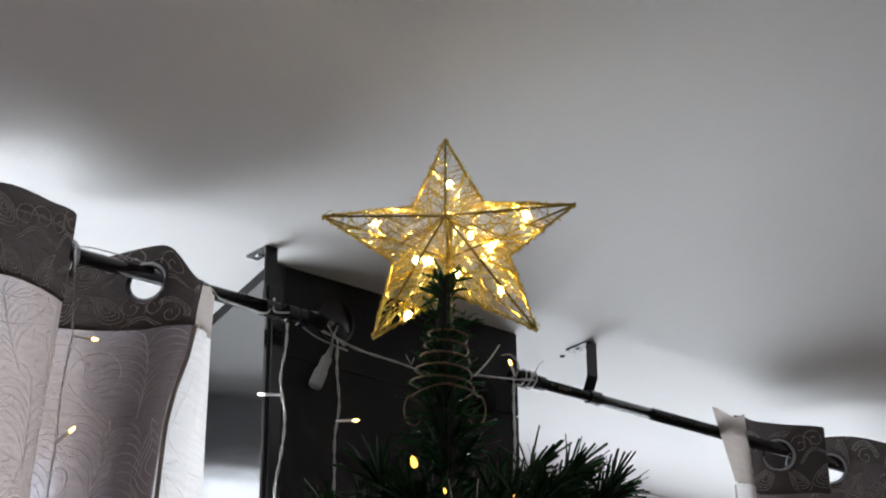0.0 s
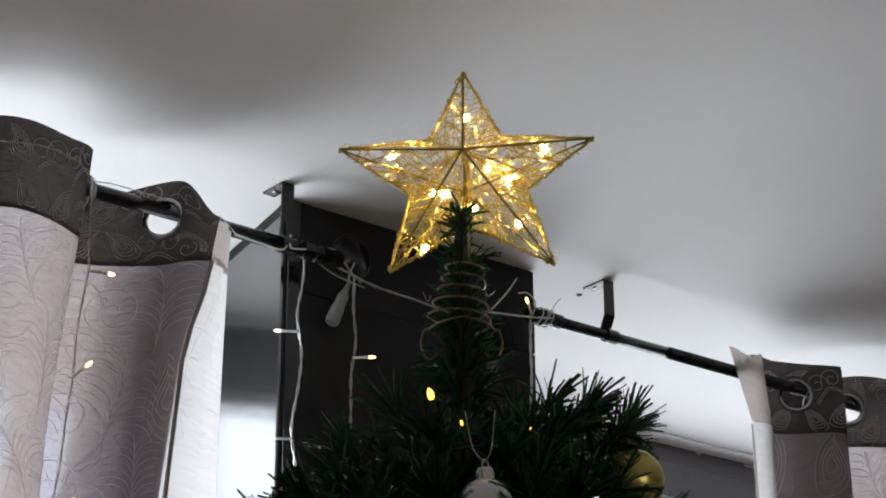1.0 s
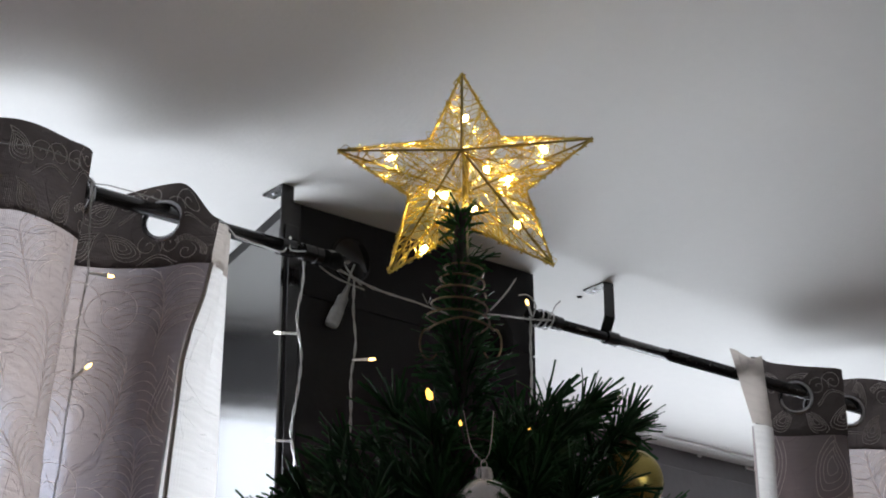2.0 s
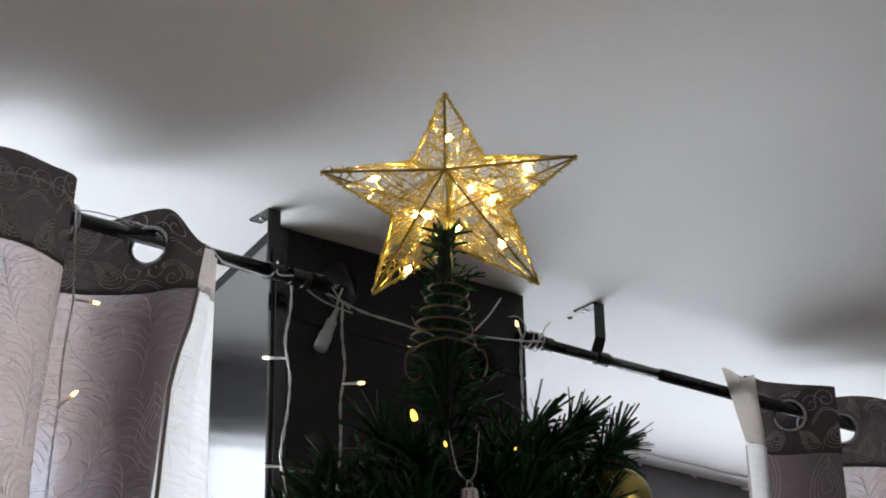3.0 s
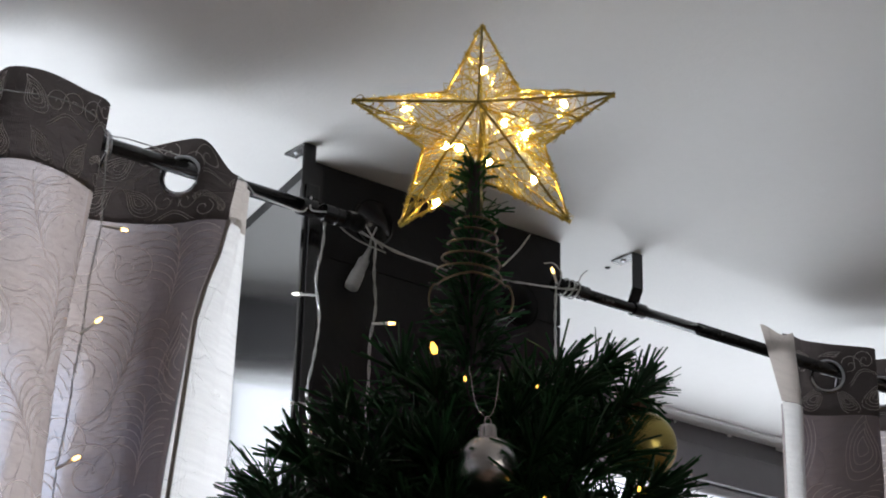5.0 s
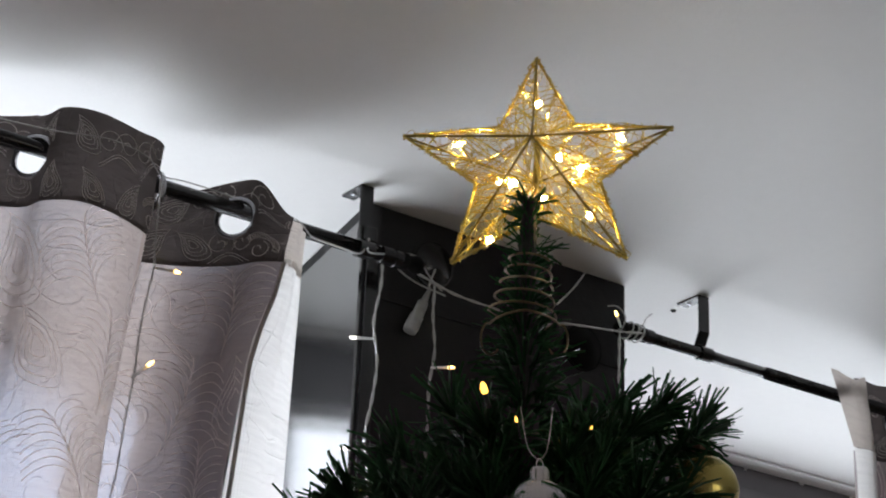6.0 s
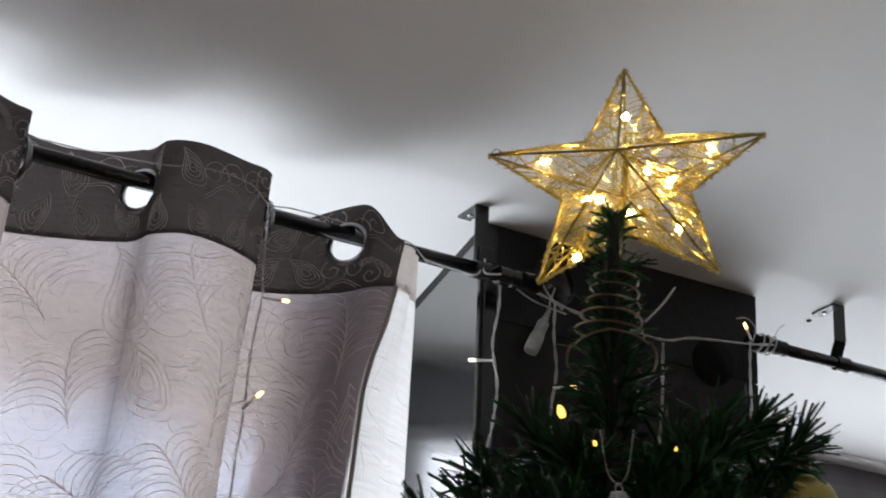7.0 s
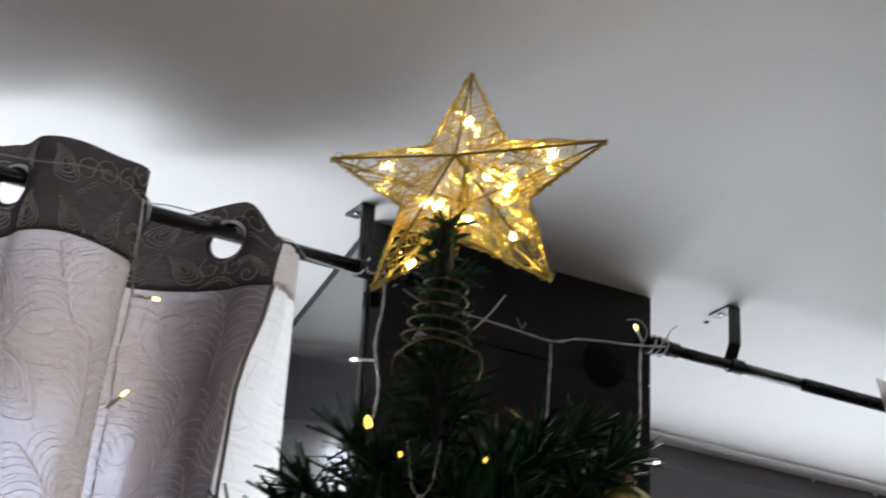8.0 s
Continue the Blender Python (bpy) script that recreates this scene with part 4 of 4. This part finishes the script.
# ---- fairy lights ----
def twisted(bm, ctrl, r, n=7, gap=0.0011, turns=60.0):
    """Two thin cables twisted round each other along a line."""
    path = spline(ctrl, n)
    L = 0.0
    pa, pb = [], []
    for k, p in enumerate(path):
        if k:
            L += (p - path[k - 1]).length
        a = turns * L * 2
        d = Vector((math.cos(a), math.sin(a), 0.2 * math.sin(a * 0.7))) * gap
        pa.append(p + d)
        pb.append(p - d)
    tube(bm, pa, r, 5)
    tube(bm, pb, r, 5)
    return bm


def wobble(a, b, n, amp, rnd):
    a, b = Vector(a), Vector(b)
    return [a.lerp(b, k / n) + Vector((rnd.uniform(-amp, amp), rnd.uniform(-amp, amp), 0)) for k in range(n + 1)]


def light_tip(parent, root, way, material, name="bulb"):
    """A short clear capsule at the end of a side cable."""
    root, way = Vector(root), Vector(way).normalized()
    bm = bmesh.new()
    lathe(bm, [(0.0014, 0.0), (0.0017, 0.002), (0.0017, 0.016), (0.0022, 0.017), (0.0022, 0.022)], root, way, 12)
    cap = part("bulb_holder", bm, M_CLEAR, parent)
    bm = bmesh.new()
    lathe(bm, [(0.0021, 0.022), (0.0022, 0.025), (0.0020, 0.029), (0.0008, 0.031)], root, way, 12)
    part(name, bm, material, cap)


def window_fairy_lights():
    rnd = random.Random(21)
    f = thing("fairy_lights", "clear cable fairy lights draped along the curtain rods", "fairy lights")
    y = 1.93
    main = bmesh.new()
    # wound round the end of the rod, then drooping across the pier
    tube(main, spline([(1.21, ROD_Y - 0.012, 2.349), (1.25, ROD_Y - 0.013, 2.346), (1.285, ROD_Y - 0.012, 2.347), (1.30, ROD_Y - 0.006, 2.374), (1.296, ROD_Y - 0.013, 2.352), (1.33, ROD_Y - 0.008, 2.360), (1.362, y + 0.02, 2.374), (1.385, y + 0.02, 2.374), (1.405, y + 0.02, 2.352), (1.425, y + 0.02, 2.338)], 6), 0.0013, 6)
    twisted(main, [(1.354, y + 0.028, 2.358), (1.375, y + 0.028, 2.360), (1.40, y + 0.025, 2.352), (1.44, y + 0.01, 2.334), (1.50, y, 2.326), (1.568, y, 2.322), (1.61, y, 2.334), (1.65, y, 2.340), (1.69, y, 2.345), (1.725, y + 0.005, 2.352), (1.752, ROD_Y - 0.012, 2.356)], 0.0013, gap=0.0016)
    tube(main, spline([(1.354, y + 0.028, 2.358), (1.372, y + 0.03, 2.350), (1.395, y + 0.03, 2.343), (1.43, y + 0.02, 2.333)], 6), 0.0013, 6)
    tube(main, spline([(1.360, y + 0.025, 2.374), (1.361, y + 0.025, 2.366), (1.355, y + 0.027, 2.358)], 5), 0.001, 6)
    for k in range(3):
        o = 1.738 + 0.010 * k
        tube(main, [(o + 0.003 * math.sin(a), ROD_Y + 0.013 * math.cos(a), ROD_Z + 0.013 * math.sin(a)) for a in np.linspace(0, 6.3, 18)], 0.0012, 6)
    tube(main, spline([(1.752, ROD_Y - 0.012, 2.360), (1.762, ROD_Y - 0.012, 2.380), (1.775, ROD_Y - 0.01, 2.392)], 5), 0.0009, 5)
    part("main_cable", main, M_CORD, f, "clear twisted cable")
    # a little cable tie
    for p in ((1.52, y, 2.333),):
        part("cable_tie", tubed(spline([Vector(p) + Vector((-0.005, 0, 0.008)), Vector(p), Vector(p) + Vector((0.004, 0, -0.004)), Vector(p) + Vector((0.009, 0, 0.006))], 4), 0.0007, 5), M_CORD, f)
    # drops: top, bottom, side lights (height, direction, lit)
    drops = (
        ((1.330, y + 0.02, 2.372), (1.313, y + 0.03, 1.55), ((2.247, -1, False), (2.100, -1, False), (1.95, 1, True), (1.80, -1, True))),
        ((1.413, y + 0.02, 2.345), (1.405, y + 0.03, 1.60), ((2.228, 1, True), (2.06, -1, True), (1.90, 1, True))),
        ((1.568, y, 2.318), (1.563, y + 0.01, 1.65), ((2.10, 1, True), (1.93, -1, True))),
        ((1.712, y, 2.352), (1.703, y + 0.01, 1.60), ((2.185, 1, False), (2.00, -1, True))),
    )
    for top, low, tips in drops:
        ctrl = wobble(top, low, 16, 0.0035, rnd)
        ctrl[0] = Vector(top)
        bm = bmesh.new()
        # kinks where a side light leaves the cable
        for c in ctrl:
            for h, sgn, _ in tips:
                c.x += -0.006 * sgn * math.exp(-((c.z - h) / 0.03) ** 2) * (1 if c.z < h else -0.6)
        twisted(bm, ctrl, 0.00115, n=6, gap=0.0013)
        d = part("drop_cable", bm, M_CORD, f)
        for h, sgn, lit in tips:
            k = min(range(len(ctrl)), key=lambda i: abs(ctrl[i].z - h))
            x = ctrl[k].x
            light_tip(d, (x, ctrl[k].y - 0.002, h), (sgn * 0.8, -0.6 * sgn, 0.04), M_BULB if lit else M_WHITE)
    # light by the right rod's end
    light_tip(f, (1.712, y - 0.002, 2.354), (-0.75, -0.5, 0.45), M_BULB)
    part("cable_loop", tubed(spline([(1.716, y, 2.352), (1.722, y, 2.372), (1.708, y, 2.384), (1.690, y, 2.380)], 6), 0.0011, 6), M_CORD, f)
    # plug hanging on its short lead
    a, b = Vector((1.404, y + 0.03, 2.322)), Vector((1.383, y + 0.03, 2.274))
    bm = bmesh.new()
    lathe(bm, [(0.0025, -0.018), (0.0035, -0.010), (0.0045, 0.0), (0.0075, 0.004), (0.0078, 0.020), (0.0070, 0.022), (0.0092, 0.026), (0.0098, 0.046), (0.0090, 0.051), (0.0065, 0.052)], a, b - a, 20)
    plug = part("plug", bm, M_PLUG, f, "frosted white cable connector", smooth=True)
    part("lead", tubed(spline([(1.413, y + 0.02, 2.366), (1.412, y + 0.03, 2.35), a + (a - b).normalized() * 0.016], 6), 0.0016, 6), M_CORD, plug)
    return f


window_fairy_lights()


def curtain_fairy_lights():
    f = thing("fairy_lights", "thin cable with small warm lights in front of the curtain", "fairy lights")
    y = 1.866
    bm = bmesh.new()
    tube(bm, spline([(0.70, 1.93, 2.372), (0.78, 1.925, 2.372), (0.85, 1.90, 2.366), (0.90, 1.872, 2.362), (0.95, 1.872, 2.356), (0.985, 1.90, 2.352), (1.03, 1.934, 2.371), (1.09, 1.936, 2.372), (1.15, 1.940, 2.371), (1.19, 1.936, 2.368), (1.21, 1.932, 2.350)], 6), 0.0009, 5)
    part("main_cable", bm, M_CORD, f)
    bm = bmesh.new()
    twisted(bm, [(0.982, 1.895, 2.352), (0.976, 1.88, 2.30), (0.972, y + 0.005, 2.25), (0.971, y, 2.222), (0.966, y, 2.18), (0.962, y, 2.14), (0.961, y, 2.09), (0.956, y, 2.04), (0.953, y, 1.985), (0.947, y, 1.93), (0.945, y, 1.8), (0.94, y, 1.62)], 0.0007, gap=0.0009)
    d = part("drop_cable", bm, M_CORD, f)
    for p, w in (((0.972, y - 0.002, 2.220), (1, -0.1, 0.05)), ((0.957, y - 0.003, 2.086), (0.5, -0.8, 0.6)), ((0.945, y - 0.003, 1.93), (0.5, -0.8, 0.4))):
        light_tip(d, p, w, M_BULB)
    return f


curtain_fairy_lights()


def tree_lights():
    f = thing("fairy_lights", "green cable tree lights with small amber bulbs", "fairy lights")
    rnd = random.Random(8)
    spots = [(0.899, 1.135, 1.871), (0.918, 1.12, 1.848), (0.985, 1.115, 1.856), (0.955, 1.07, 1.752), (1.06, 1.08, 1.78)]
    cable = []
    for k in range(120):
        u = k / 119
        a = 26 * u
        r = 0.03 + 0.16 * u
        cable.append((TREE.x + r * math.cos(a), TREE.y + r * math.sin(a), 1.90 - 0.25 * u))
    part("cable", tubed(cable, 0.0011, 6), M_STEM, f)
    for k, p in enumerate(spots):
        bm = bmesh.new()
        d = Vector((rnd.uniform(-0.4, 0.4), rnd.uniform(-0.4, 0.2), 1)).normalized()
        s = 0.95 if k == 0 else 0.4
        lathe(bm, [(0.0010 * s, -0.004 * s), (0.0026 * s, -0.002 * s), (0.0028 * s, 0.002 * s), (0.0020 * s, 0.005 * s), (0.0006 * s, 0.007 * s)], p, d, 12)
        b = part("bulb", bm, M_AMBER, f, "amber lit bulb")
        part("bulb_socket", tubed([Vector(p) - d * 0.004 * s, Vector(p) - d * 0.014], 0.0022 * s, 8), M_STEM, b)


tree_lights()
